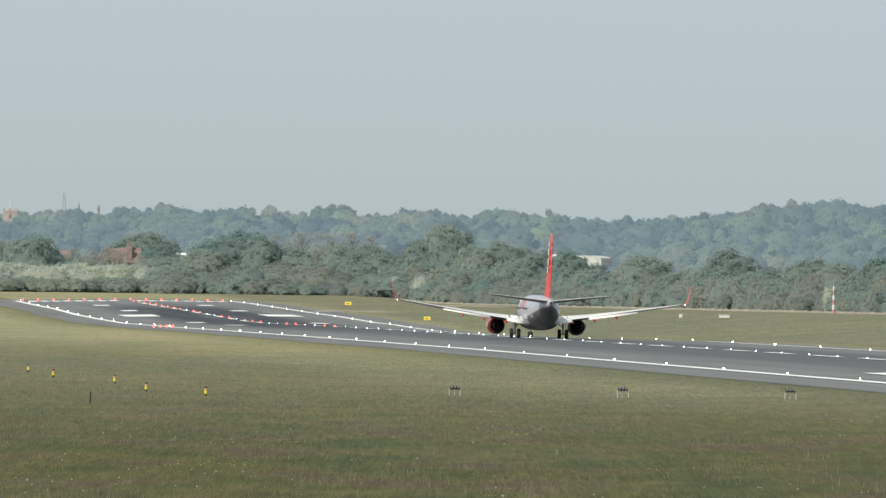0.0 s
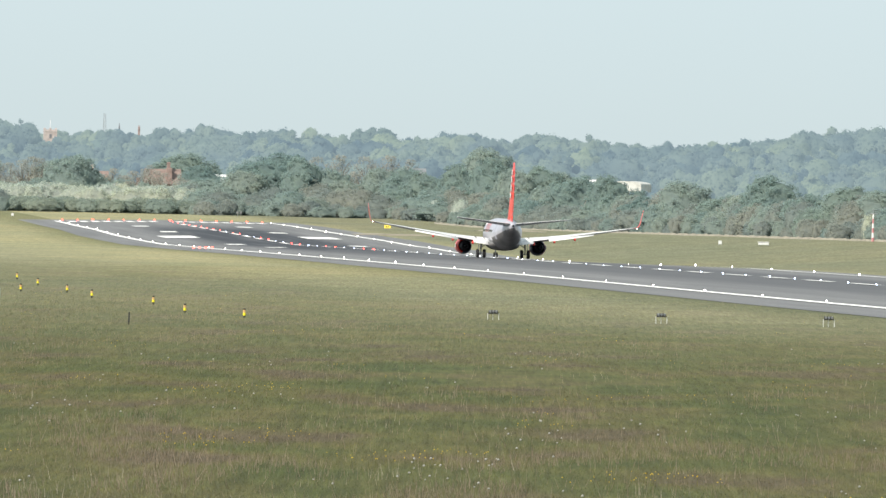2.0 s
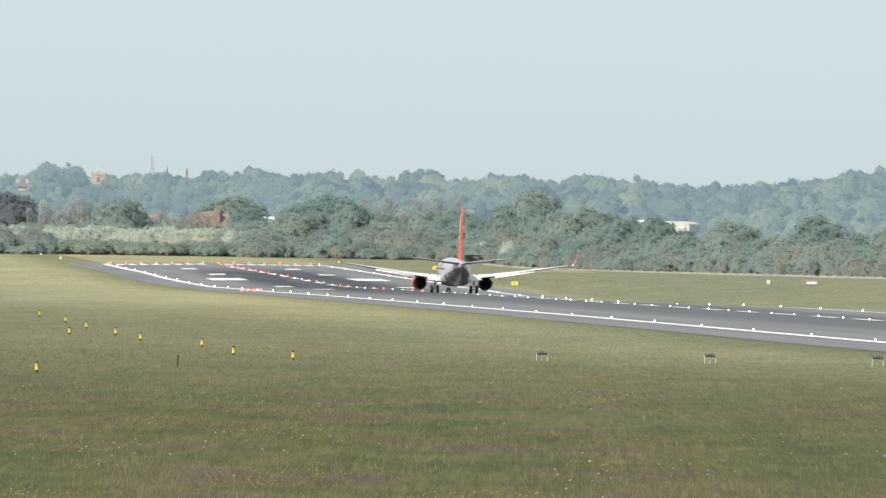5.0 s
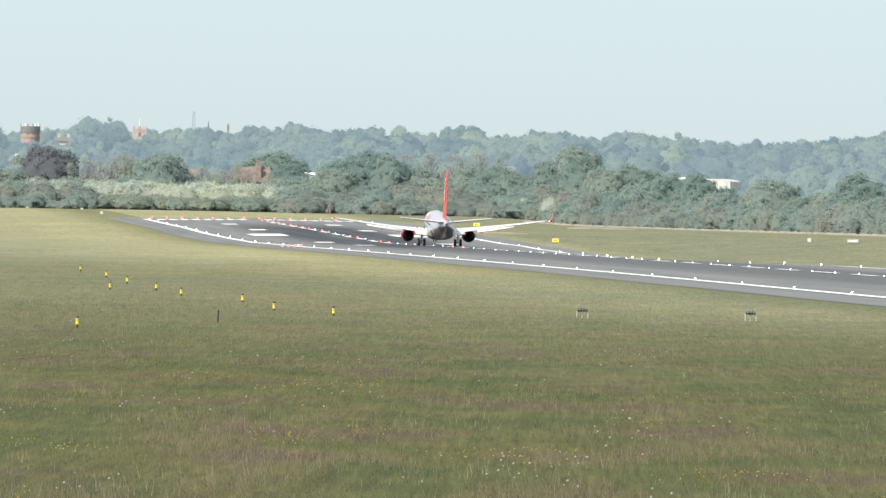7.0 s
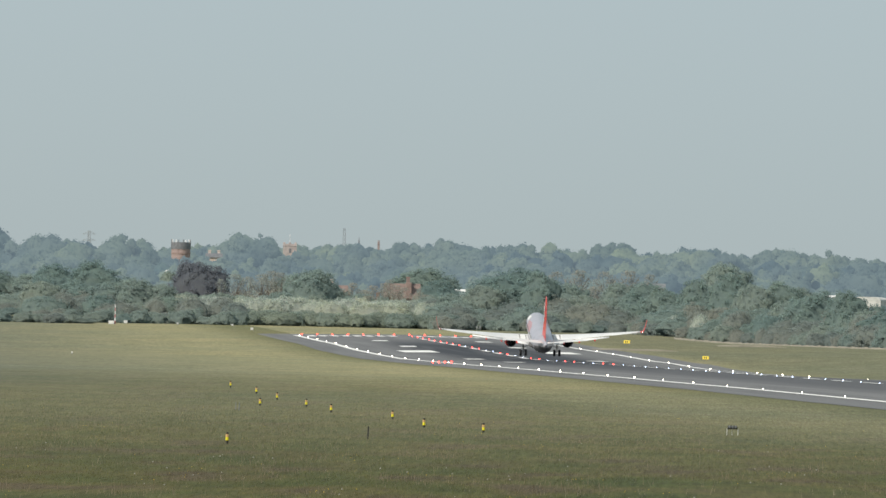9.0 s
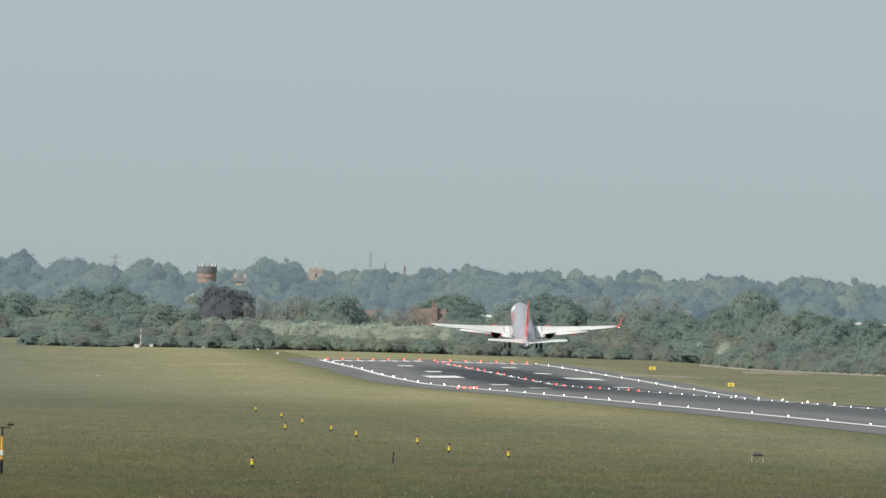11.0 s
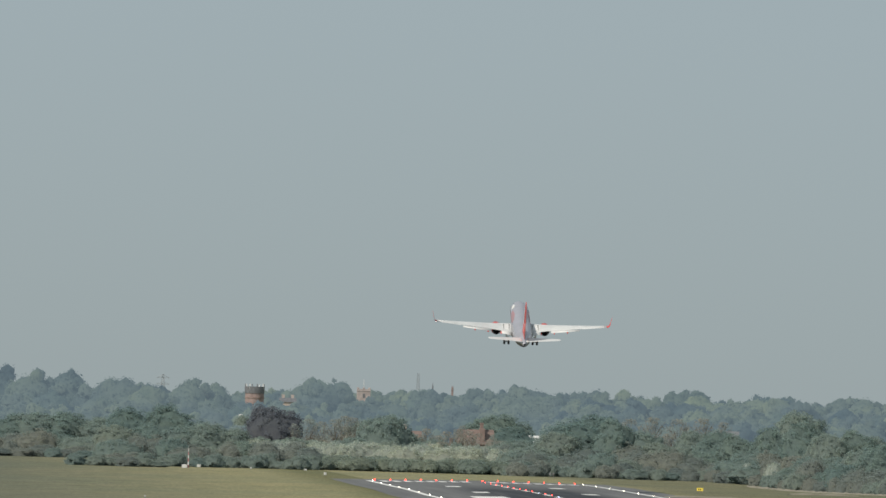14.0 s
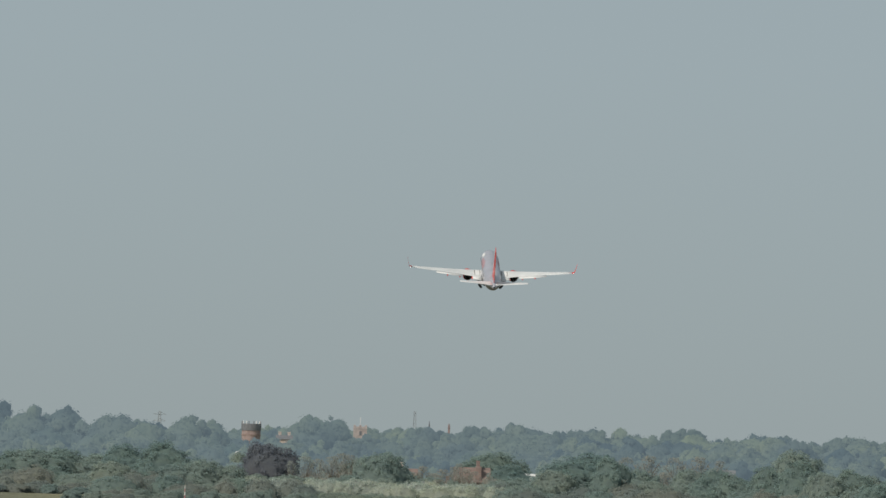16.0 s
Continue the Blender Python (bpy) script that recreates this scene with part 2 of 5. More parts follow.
GRASS = grass_material()
ASPHALT = asphalt_material()
MARKING = painted("runway_paint", (0.88, 0.88, 0.86), 0.7, 0, 0.15, 0.8)
SILVER = painted("silver_paint", (0.47, 0.47, 0.53), 0.30, 0.22, 0.12, 0.4, 0.5)
WHITE = painted("white_paint", (0.80, 0.80, 0.79), 0.4, 0, 0.12, 0.8)
WING = painted("wing_grey_paint", (0.74, 0.75, 0.75), 0.35, 0.0, 0.12, 0.5, 0.5)
RED = painted("red_paint", (0.75, 0.045, 0.03), 0.3, 0, 0.12, 0.6, 0.5)
# belly grey, darkened: the shade under the hull is put into the paint
BELLY = painted("shaded_belly_paint", (0.17, 0.165, 0.165), 0.5, 0.1, 0.35, 0.5)
METAL = painted("bare_metal", (0.45, 0.44, 0.42), 0.35, 0.9, 0.25, 3)
# pale red of the livery; on the masts it carries the haze
PINK = painted("pale_red_paint", (0.60, 0.27, 0.28), 0.35, 0.1, 0.15, 0.6, 0.5)
# wing grey with the shade of the downward faces put into the colour
UNDER_SHADE = painted("shaded_underside_grey", (0.30, 0.31, 0.33), 0.4, 0.0, 0.15, 0.6, 0.5)
TIP_LAMP = glowing("wingtip_lamp_glass", (1.0, 0.97, 0.92), 9)
# navy that stands in for shade on the red cowls
COWL = painted("shaded_cowl_navy", (0.066, 0.075, 0.108), 0.4, 0.1, 0.2, 1)
WALKWAY = painted("walkway_paint", (0.84, 0.84, 0.83), 0.6, 0, 0.06, 1)
DARK = painted("dark_metal", (0.030, 0.031, 0.036), 0.55, 0.4, 0.3, 2)
RUBBER = painted("black_rubber", (0.022, 0.022, 0.024), 0.8, 0, 0.3, 4)
GLASS_DARK = painted("dark_cabin_glass", (0.03, 0.035, 0.045), 0.08, 0, 0.1, 1, 0.6)
YELLOW = painted("yellow_plastic", (0.84, 0.74, 0.03), 0.45, 0, 0.12, 6)
SIGN_YELLOW = glowing("lit_yellow_sign", (0.92, 0.70, 0.12), 0.2)
ORANGE = painted("orange_band", (0.66, 0.42, 0.18), 0.45, 0, 0.12, 6)
BLACK = painted("black_plastic", (0.025, 0.025, 0.028), 0.5, 0, 0.3, 6)
STEEL = painted("galvanised_steel", (0.40, 0.41, 0.42), 0.45, 0.7, 0.3, 3)
# brick, stone, render, tiles and slate: the far haze is put into their colour
BRICK = brick_material("red_brick", (0.33, 0.240, 0.220), (0.29, 0.215, 0.195), (0.36, 0.31, 0.29))
STONE = brick_material("pink_sandstone", (0.50, 0.42, 0.405), (0.46, 0.39, 0.38), (0.49, 0.44, 0.42))
DULL_BRICK = brick_material("hazed_brick", (0.36, 0.270, 0.255), (0.33, 0.250, 0.235), (0.36, 0.31, 0.30))
RENDER = painted("pale_render", (0.57, 0.49, 0.445), 0.8, 0, 0.15, 1)
SHEET = painted("weathered_white_sheet", (0.66, 0.66, 0.62), 0.6, 0, 0.3, 0.5)
TILES = painted("brown_roof_tiles", (0.26, 0.195, 0.175), 0.8, 0, 0.3, 1.5)
SLATE = painted("grey_slate", (0.20, 0.208, 0.225), 0.6, 0, 0.3, 1.2)
BARK = painted("bark", (0.22, 0.195, 0.165), 0.9, 0, 0.35, 4)
# tree and bush leaves: kilometres of haze are put into these pale, bluish colours
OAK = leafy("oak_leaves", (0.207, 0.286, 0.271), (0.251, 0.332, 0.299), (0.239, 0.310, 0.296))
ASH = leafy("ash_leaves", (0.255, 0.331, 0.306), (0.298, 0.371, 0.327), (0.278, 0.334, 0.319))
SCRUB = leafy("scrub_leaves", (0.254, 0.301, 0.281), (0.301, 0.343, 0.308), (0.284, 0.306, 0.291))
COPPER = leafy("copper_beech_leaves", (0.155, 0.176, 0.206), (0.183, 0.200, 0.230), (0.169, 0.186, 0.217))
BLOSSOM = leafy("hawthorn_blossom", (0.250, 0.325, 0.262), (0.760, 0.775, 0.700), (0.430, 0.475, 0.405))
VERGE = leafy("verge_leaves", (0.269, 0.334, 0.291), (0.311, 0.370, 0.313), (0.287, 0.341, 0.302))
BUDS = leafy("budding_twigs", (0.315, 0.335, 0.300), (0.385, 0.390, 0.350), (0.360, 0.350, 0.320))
# the wooded ridge is the backdrop of distance: four kilometres of haze painted in as pale colour and glow
FARWOOD = foliage("hazed_backdrop_wood", (0.110, 0.146, 0.138), (0.140, 0.174, 0.154), (0.124, 0.160, 0.146), 0.8, 0.1, drift=0.06, haze_glow=(0.208, 0.278, 0.334))
GRASS_BLADES = blade_material()
STALKS = foliage("dry_stalks", (0.24, 0.19, 0.14), (0.34, 0.28, 0.21), (0.28, 0.23, 0.18), 0.8, 0.2)
PALE_STALKS = foliage("pale_seed_stalks", (0.34, 0.29, 0.22), (0.50, 0.45, 0.36), (0.42, 0.36, 0.29), 0.8, 0.2)
BUTTERCUP = painted("buttercup_petals", (0.72, 0.50, 0.02), 0.5, 0, 0.2, 20)
CLOCKS = painted("dandelion_clocks", (0.42, 0.41, 0.38), 0.9, 0, 0.2, 20)
CONCRETE = painted("pale_concrete", (0.36, 0.33, 0.27), 0.85, 0, 0.25, 0.3)


# ---- building helpers ----
def mesh_of(name, verts, faces, mat=None, smooth=False):
    me = bpy.data.meshes.new(name)
    me.from_pydata([tuple(v) for v in verts], [], [tuple(f) for f in faces])
    me.update()
    if smooth:
        me.polygons.foreach_set("use_smooth", [True] * len(me.polygons))
    if mat:
        me.materials.append(mat)
    return me


def part(name, bm, mat, parent=None, label="", smooth=False):
    """Links a bmesh as one mesh object under a thing or part."""
    bmesh.ops.recalc_face_normals(bm, faces=bm.faces)
    me = bpy.data.meshes.new(name)
    bm.to_mesh(me)
    bm.free()
    if smooth:
        me.polygons.foreach_set("use_smooth", [True] * len(me.polygons))
    me.materials.append(mat)
    ob = new(name, me)
    ob.parent = parent
    return tagged(ob, label) if label else ob


def empty(name, m=None):
    ob = new(name)
    ob.empty_display_size = 0.2
    if m is not None:
        ob.matrix_basis = m
    return ob


def box(bm, size, at, bevel=0.0, turn=None):
    m = Matrix.Translation(at) @ (turn or Matrix()) @ Matrix.Diagonal((*size, 1))
    r = bmesh.ops.create_cube(bm, size=1, matrix=m)
    if bevel:
        es = list({e for v in r["verts"] for e in v.link_edges})
        bmesh.ops.bevel(bm, geom=es, offset=bevel, segments=1, affect="EDGES")
    return bm


def tube(bm, a, b, r1, r2=None, seg=8):
    a, b = Vector(a), Vector(b)
    d = b - a
    m = Matrix.Translation((a + b) / 2) @ d.to_track_quat("Z", "Y").to_matrix().to_4x4()
    bmesh.ops.create_cone(bm, cap_ends=True, segments=seg, radius1=r1, radius2=r1 if r2 is None else r2, depth=d.length, matrix=m)
    return bm


def loft(bm, rings, caps=True):
    rows = [[bm.verts.new(p) for p in ring] for ring in rings]
    k = len(rows[0])
    for a, b in zip(rows, rows[1:]):
        for i in range(k):
            bm.faces.new((a[i], a[(i + 1) % k], b[(i + 1) % k], b[i]))
    if caps:
        bm.faces.new(rows[0])
        bm.faces.new(list(reversed(rows[-1])))
    return bm


def oval(y, zc, rw, rh, k=28, x=0.0):
    return [(x + rw * math.cos(2 * math.pi * i / k), y, zc + rh * math.sin(2 * math.pi * i / k)) for i in range(k)]


# ---- the lie of the land ----
SLANT = -1490 / F          # the runway's bearing
MID, HALF = 112.0, 22.65   # centre line's offset from the camera, and half the lights' spacing


def along(table, y):
    return float(np.interp(y, [p[0] for p in table], [p[1] for p in table]))


NEAR = [(0, 0.0), (1050, 0.0), (1410, 0.06), (1650, 0.01), (1890, -0.07), (2010, -0.13), (2130, -0.22), (2370, -0.29), (2490, 0.09), (2610, 0.59),
        (2730, 1.39), (2850, 1.89), (2970, 2.50), (3100, 3.1), (3300, 3.9), (3450, 4.4), (3650, 5.2), (4000, 8.5), (4300, 14.0), (4700, 21.0), (5200, 24.0)]
CREST = [(0, 0.29), (1380, 0.37), (1816, 0.32), (1994, 0.23), (2201, 0.16), (2349, 0.02), (2411, 0.11), (2468, 0.38), (2532, 0.67), (2647, 1.33),
         (2764, 1.90), (2881, 2.47), (2946, 2.80), (3100, 3.4)]
FAR = [(0, 0.0), (1439, 0.02), (1700, 0.02), (1790, -0.15), (1850, -0.4), (1950, -0.75), (2250, -0.75), (2330, -0.45), (2376, -0.13), (2434, 0.03),
       (2550, 0.75), (2667, 1.30), (2783, 1.93), (2902, 2.57), (3100, 3.3)]


def ease(a, b, v):
    k = min(1.0, max(0.0, (v - a) / (b - a)))
    return k * k * (3 - 2 * k)


def deck(y, off):
    """The runway's height at y metres along and off metres from its centre line."""
    n, c, f = along(NEAR, y), along(CREST, y), along(FAR, y)
    if off < 0:
        return c + (n - c) * -off / HALF
    return c + (f - c) * off / HALF


def land(x, y):
    """The ground's height."""
    off = x - SLANT * y - MID
    base = along(NEAR, y)
    if abs(off) < 31 and y < 3060:
        return deck(y, off) - 0.02
    if off > 0 and y < 3500:
        side = deck(y, 30) if y < 3060 else base
        bank = base + (2.35 - base) * (1 - ease(3150, 3400, y)) if y > 2500 else 2.35
        return side - 0.05 + (bank - side) * ease(31, 100, off)
    return base - 0.08 * (1 - ease(2400, 3000, y))


def site(u, d):
    """A place on the ground: u units of bearing from the first view's left, d metres away."""
    x = (u - 784) / F * d
    return Vector((x, d, land(x, d)))


def height_at(v, d):
    """The height seen at v units below the top of the first view, d metres away."""
    return EYE.z + (508 - v) / F * d


def lane(y, off, up=0.0):
    """A place on the runway."""
    return Vector((SLANT * y + MID + off, y, deck(y, off) + up))


def make_ground():
    ys = [-3000, -1200, -500, -100, 0, 100, 200, 300, 400, 500, 600, 700, 800, 900] + list(range(960, 3100, 30)) + [3150, 3200, 3260, 3320, 3380, 3450, 3520, 3600, 3700, 3850, 4000, 4150, 4300, 4500, 4700, 5000, 5400, 6500, 9000]
    offs = [-6000, -3000, -1600, -900, -600, -420, -300, -220, -160, -120, -90, -70, -55, -45, -38, -33, -30.2, -22, 0, 22, 30.2, 33, 40, 50, 60, 70, 80, 90, 100, 115, 135, 170, 230, 330, 500, 900, 1600, 3000, 6000]
    verts, faces = [], []
    for y in ys:
        for o in offs:
            x = SLANT * y + MID + o
            z = land(x, y)
            if abs(o) < 30 and 0 < y < 3060:
                z -= 0.3
            elif abs(o) > 33:
                z += 0.12 * noise.noise((x * 0.05, y * 0.008, 0.3))
            verts.append((x, y, z))
    k = len(offs)
    for j in range(len(ys) - 1):
        for i in range(k - 1):
            a = j * k + i
            faces.append((a, a + 1, a + k + 1, a + k))
    ob = new("ground", mesh_of("ground", verts, faces, GRASS, True))
    tagged(ob, "rough meadow grass of an airfield, olive green with straw streaks", "ground", kind="structure")


def strip(name, y0, y1, o0, o1, up, mat, step=15.0, uv=False):
    """A flat band on the runway between two offsets."""
    ys = [y0] + [y for y in range(0, 3100, int(step)) if y0 + 0.5 < y < y1 - 0.5] + [y1]
    n = len(ys) - 1
    m = max(1, int((o1 - o0) / 4.0))
    verts, faces, tex = [], [], []
    for j in range(n + 1):
        y = ys[j]
        for i in range(m + 1):
            o = o0 + (o1 - o0) * i / m
            verts.append(lane(y, o, up))
            tex.append((o, y))
    for j in range(n):
        for i in range(m):
            a = j * (m + 1) + i
            faces.append((a, a + 1, a + m + 2, a + m + 1))
    me = mesh_of(name, verts, faces, mat, True)
    if uv:
        lay = me.uv_layers.new(name="metres")
        for lp in me.loops:
            lay.data[lp.index].uv = tex[lp.vertex_index]
    return new(name, me)


def make_runway():
    rw = strip("runway", 700, 3040, -30, 30, 0.0, ASPHALT, 15, True)
    tagged(rw, "long grey asphalt runway with dark tyre rubber and white markings", "runway", kind="structure")
    marks = []
    for o in (-HALF - 0.9, HALF + 0.0):
        marks.append(strip("edge_line", 700, 2990, o - 0.05, o + 1.05, 0.05, MARKING))
    y = 760
    while y < 2900:
        marks.append(strip("centre_dash", y, y + 30, -0.45, 0.45, 0.05, MARKING))
        y += 50
    for i in range(8):
        for s in (-1, 1):
            o = s * (2.9 + i * 2.45)
            marks.append(strip("threshold_bar", 2955, 2985, o - 0.85, o + 0.85, 0.05, MARKING))
    for y0 in (2840, 2690, 2390, 2240):
        for s in (-1, 1):
            marks.append(strip("touchdown_bar", y0 - 22, y0, s * 10.5 - 1.5, s * 10.5 + 1.5, 0.05, MARKING))
    for y0, w in ((2588, 6.4), (1060, 6.4)):
        for s in (-1, 1):
            o = s * 13.0
            marks.append(strip("aiming_bar", y0 - 45, y0, o - w / 2, o + w / 2, 0.05, MARKING))
    for m in marks:
        m.parent = rw
    return rw


make_ground()
make_runway()


# ---- the airliner ----
def foil(p, chord, thick, up=(0, 0, 1), droop=0.0):
    """A wing section: p is its leading edge, the chord runs aft."""
    up = Vector(up)
    out = []
    for s, h in ((0, 0), (0.03, 0.28), (0.12, 0.46), (0.3, 0.55), (0.55, 0.42), (0.8, 0.18), (1.0, 0.02), (1.0, -0.02), (0.8, -0.10), (0.5, -0.32), (0.25, -0.42), (0.08, -0.34), (0.02, -0.18)):
        out.append(Vector(p) + Vector((0, -chord * s, -droop * s * s * chord)) + up * (h * thick * chord))
    return out


def wing_le(ax):
    """Leading edge of the half wing at ax metres from the middle: y, z, chord, thickness."""
    y = 6.6 - 0.525 * (ax - 1.6)
    chord = 7.6 + (5.2 - 7.6) * (ax - 1.6) / 4.0 if ax < 5.6 else 5.2 + (1.62 - 5.2) * (ax - 5.6) / 11.5
    z = 2.05 + 0.122 * (ax - 1.6) + 0.0016 * (ax - 1.6) ** 2
    return y, z, chord, 0.14 - 0.04 * (ax - 1.6) / 15.5


def wheel_parts(parent, x, y, z, r, w):
    wh = empty("wheel", Matrix.Translation((x, y, z)))
    wh.parent = parent
    bm = bmesh.new()
    prof = [(r * 0.55, -w / 2), (r * 0.86, -w / 2), (r * 0.97, -w * 0.36), (r, -w * 0.15), (r, w * 0.15), (r * 0.97, w * 0.36), (r * 0.86, w / 2), (r * 0.55, w / 2)]
    rings = [[(px, rr * math.cos(a), rr * math.sin(a)) for a in [2 * math.pi * i / 20 for i in range(20)]] for rr, px in prof]
    loft(bm, rings)
    part("tyre", bm, RUBBER, wh, smooth=False)
    bm = bmesh.new()
    tube(bm, (-w * 0.52, 0, 0), (w * 0.52, 0, 0), r * 0.5, seg=14)
    part("rim", bm, METAL, wh)
    return wh


def make_airliner():
    jet = empty("airliner")
    tagged(jet, "twin-engined silver airliner with red tail, red engines and winglets", "aeroplane")
    secs = [(19.35, 2.72, 0.06, 0.06), (19.1, 2.74, 0.34, 0.32), (18.5, 2.80, 0.72, 0.70), (17.6, 2.90, 1.10, 1.12), (16.2, 3.03, 1.50, 1.58), (14.2, 3.12, 1.79, 1.88), (11.5, 3.15, 1.88, 2.0),
            (6, 3.15, 1.88, 2.0), (0, 3.15, 1.88, 2.0), (-5, 3.15, 1.88, 2.0), (-7.5, 3.2, 1.85, 1.94), (-10, 3.34, 1.70, 1.78), (-12.5, 3.56, 1.42, 1.53), (-15, 3.80, 1.08, 1.22), (-17.2, 4.02, 0.74, 0.88), (-19, 4.18, 0.42, 0.52), (-19.9, 4.26, 0.20, 0.26)]
    bm = bmesh.new()
    loft(bm, [oval(*s) for s in secs])
    body = part("fuselage", bm, SILVER, jet, "silver-grey painted fuselage", True)
    body.data.materials.append(BELLY)
    body.data.materials.append(RED)
    # faces below this height take the painted shade of the belly
    for f in body.data.polygons:
        c = f.center
        y_low = 2.45 + max(0.0, (-c.y - 4) * 0.10)
        if c.z < y_low:
            f.material_index = 1
    # a red swoosh of the livery on each side, and the white crest near the nose
    for s in (-1, 1):
        for y0, a0, a1 in ((0.6, 10, 40), (2.3, 6, 46), (4.0, 8, 50), (5.7, 6, 46), (7.4, 10, 42)):
            bm = bmesh.new()
            grid = [[bm.verts.new((s * 1.895 * math.cos(radians(a0 + (a1 - a0) * k / 5)), y + 0.25 * k / 5, 3.15 + 2.015 * math.sin(radians(a0 + (a1 - a0) * k / 5)))) for k in range(6)] for y in (y0, y0 + 1.05)]
            for k in range(5):
                bm.faces.new((grid[0][k], grid[0][k + 1], grid[1][k + 1], grid[1][k]))
            part("livery_bar", bm, PINK, body, "pale red livery bar")
        bm = bmesh.new()
        ring = [bm.verts.new((s * 1.90 * math.cos(radians(44 + 14 * math.cos(k))), 11.2 + 1.5 * math.sin(k), 3.15 + 2.02 * math.sin(radians(44 + 14 * math.cos(k))))) for k in [2 * math.pi * i / 10 for i in range(10)]]
        bm.faces.new(ring)
        part("livery_patch", bm, WHITE, body, "white livery patch")
        win = None
        for i in range(44):
            y = 13.2 - i * 0.508
            if win is None:
                bm = bmesh.new()
                box(bm, (0.012, 0.25, 0.36), (0, 0, 0), 0.004)
                win = part("cabin_window", bm, GLASS_DARK, body)
                ob = win
            else:
                ob = new("cabin_window", win.data)
                ob.parent = body
            rr = 1.88 if y > -5 else 1.88 - (-5 - y) * 0.03
            ob.location = (s * rr * 0.985, y, 3.5)
        for y, rw, rh, zc in ((14.6, 1.765, 1.85, 3.11), (-10.2, 1.685, 1.765, 3.36)):
            bm = bmesh.new()      # a door skin that follows the hull
            grid = [[bm.verts.new((s * (rw + 0.02 + q * (0.05 if y > 0 else 0.10)) * math.cos(radians(e)), y + q * 0.43 * (-1 if y > 0 else 1), zc + (rh + 0.02) * math.sin(radians(e)))) for e in (-28, -12, 4, 20, 34)] for q in (-1, 1)]
            for i in range(4):
                bm.faces.new((grid[0][i], grid[0][i + 1], grid[1][i + 1], grid[1][i]))
            part("cabin_door", bm, SILVER, body)
        bm = bmesh.new()
        for y0, y1, a0, a1 in ((17.75, 17.0, 38, 62), (16.95, 16.35, 32, 52)):
            vs = []
            for y, a in ((y0, a0), (y0, a1), (y1, a1), (y1, a0)):
                r = float(np.interp(y, [16.2, 17.6, 18.5], [1.53, 1.12, 0.72])) + 0.02
                h = float(np.interp(y, [16.2, 17.6, 18.5], [1.61, 1.14, 0.72])) + 0.02
                zc = float(np.interp(y, [16.2, 17.6], [3.03, 2.9]))
                vs.append(bm.verts.new((s * r * math.cos(radians(a)), y, zc + h * math.sin(radians(a)))))
            bm.faces.new(vs)
        part("cockpit_window", bm, GLASS_DARK, body)
    # wing to body fairing
    bm = bmesh.new()
    loft(bm, [oval(8.5, 1.8, 0.3, 0.2, 20), oval(7.5, 1.75, 1.5, 0.55, 20), oval(4, 1.75, 2.05, 0.78, 20), oval(-1, 1.75, 2.1, 0.78, 20), oval(-4, 1.85, 1.6, 0.6, 20), oval(-6, 2.0, 0.3, 0.2, 20)])
    part("wing_fairing", bm, BELLY, jet, "grey belly fairing with shade in its paint", True)
    bm = bmesh.new()
    tube(bm, (0, -19.7, 4.28), (0, -20.25, 4.32), 0.2, 0.13, 12)
    part("exhaust_pipe", bm, DARK, jet)
    for s in (-1, 1):
        # the wing
        bm = bmesh.new()
        rings = []
        for ax in (1.5, 2.5, 4.0, 5.6, 8.0, 10.5, 13.0, 15.5, 16.9):
            y, z, c, th = wing_le(ax)
            twist = math.tan(radians(3.2 * ease(4.0, 16.9, ax)))      # the outer wing is turned nose down
            rings.append([p + Vector((0, 0, twist * (y - p.y))) for p in foil((s * ax, y, z), c * 0.93, th)])
        loft(bm, rings)
        wing = part("wing", bm, WING, jet, "pale grey swept wing", True)
        wing.data.materials.append(UNDER_SHADE)
        # downward faces get the painted shade
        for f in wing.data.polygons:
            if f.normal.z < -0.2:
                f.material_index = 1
        # the white walkway over the inner wing, with rows of dark marks
        def over(ax, k, up):
            y, z, c, th = wing_le(ax)
            return (s * ax, y - c * 0.93 * k, z + float(np.interp(k, [0.3, 0.55, 0.8, 1.0], [0.55, 0.42, 0.18, 0.02])) * th * c * 0.93 + up)
        bm = bmesh.new()
        grid = [[bm.verts.new(over(2.0 + 1.75 * i / 2, k, 0.02)) for i in range(3)] for k in (0.32, 0.45, 0.58, 0.7, 0.82)]
        for a, b in zip(grid, grid[1:]):
            for i in range(2):
                bm.faces.new((a[i], a[i + 1], b[i + 1], b[i]))
        walkway = part("walkway", bm, WALKWAY, wing, "white walkway panel")
        for ax in (2.3, 3.45):
            for k in (0.36, 0.46, 0.56, 0.66, 0.76):
                bm = bmesh.new()
                x, y, z = over(ax, k, 0.035)
                box(bm, (0.26, 0.30, 0.02), (x, y, z))
                part("mark", bm, DARK, walkway)
        # the winglet, blended upwards
        bm = bmesh.new()
        y, z, c, th = wing_le(16.9)
        rings = [foil((s * 16.9, y, z), c, 0.09)]
        for k, (dx, dy, dz, cc) in enumerate(((0.32, -0.30, 0.10, 1.45), (0.52, -0.62, 0.38, 1.3), (0.66, -1.0, 0.85, 1.12), (0.80, -1.55, 1.55, 0.85), (0.95, -2.15, 2.40, 0.5))):
            rings.append(foil((s * (16.9 + dx), y + dy, z + dz), cc, 0.07, (-s * 0.95, 0, 0.25)))
        loft(bm, rings)
        part("winglet", bm, RED, wing, "red blended winglet", True)
        bm = bmesh.new()
        bmesh.ops.create_icosphere(bm, subdivisions=1, radius=0.055, matrix=Matrix.Translation((s * 17.15, y - 1.55, z + 0.05)))
        part("wingtip_light", bm, TIP_LAMP, wing, "lit white wingtip light")
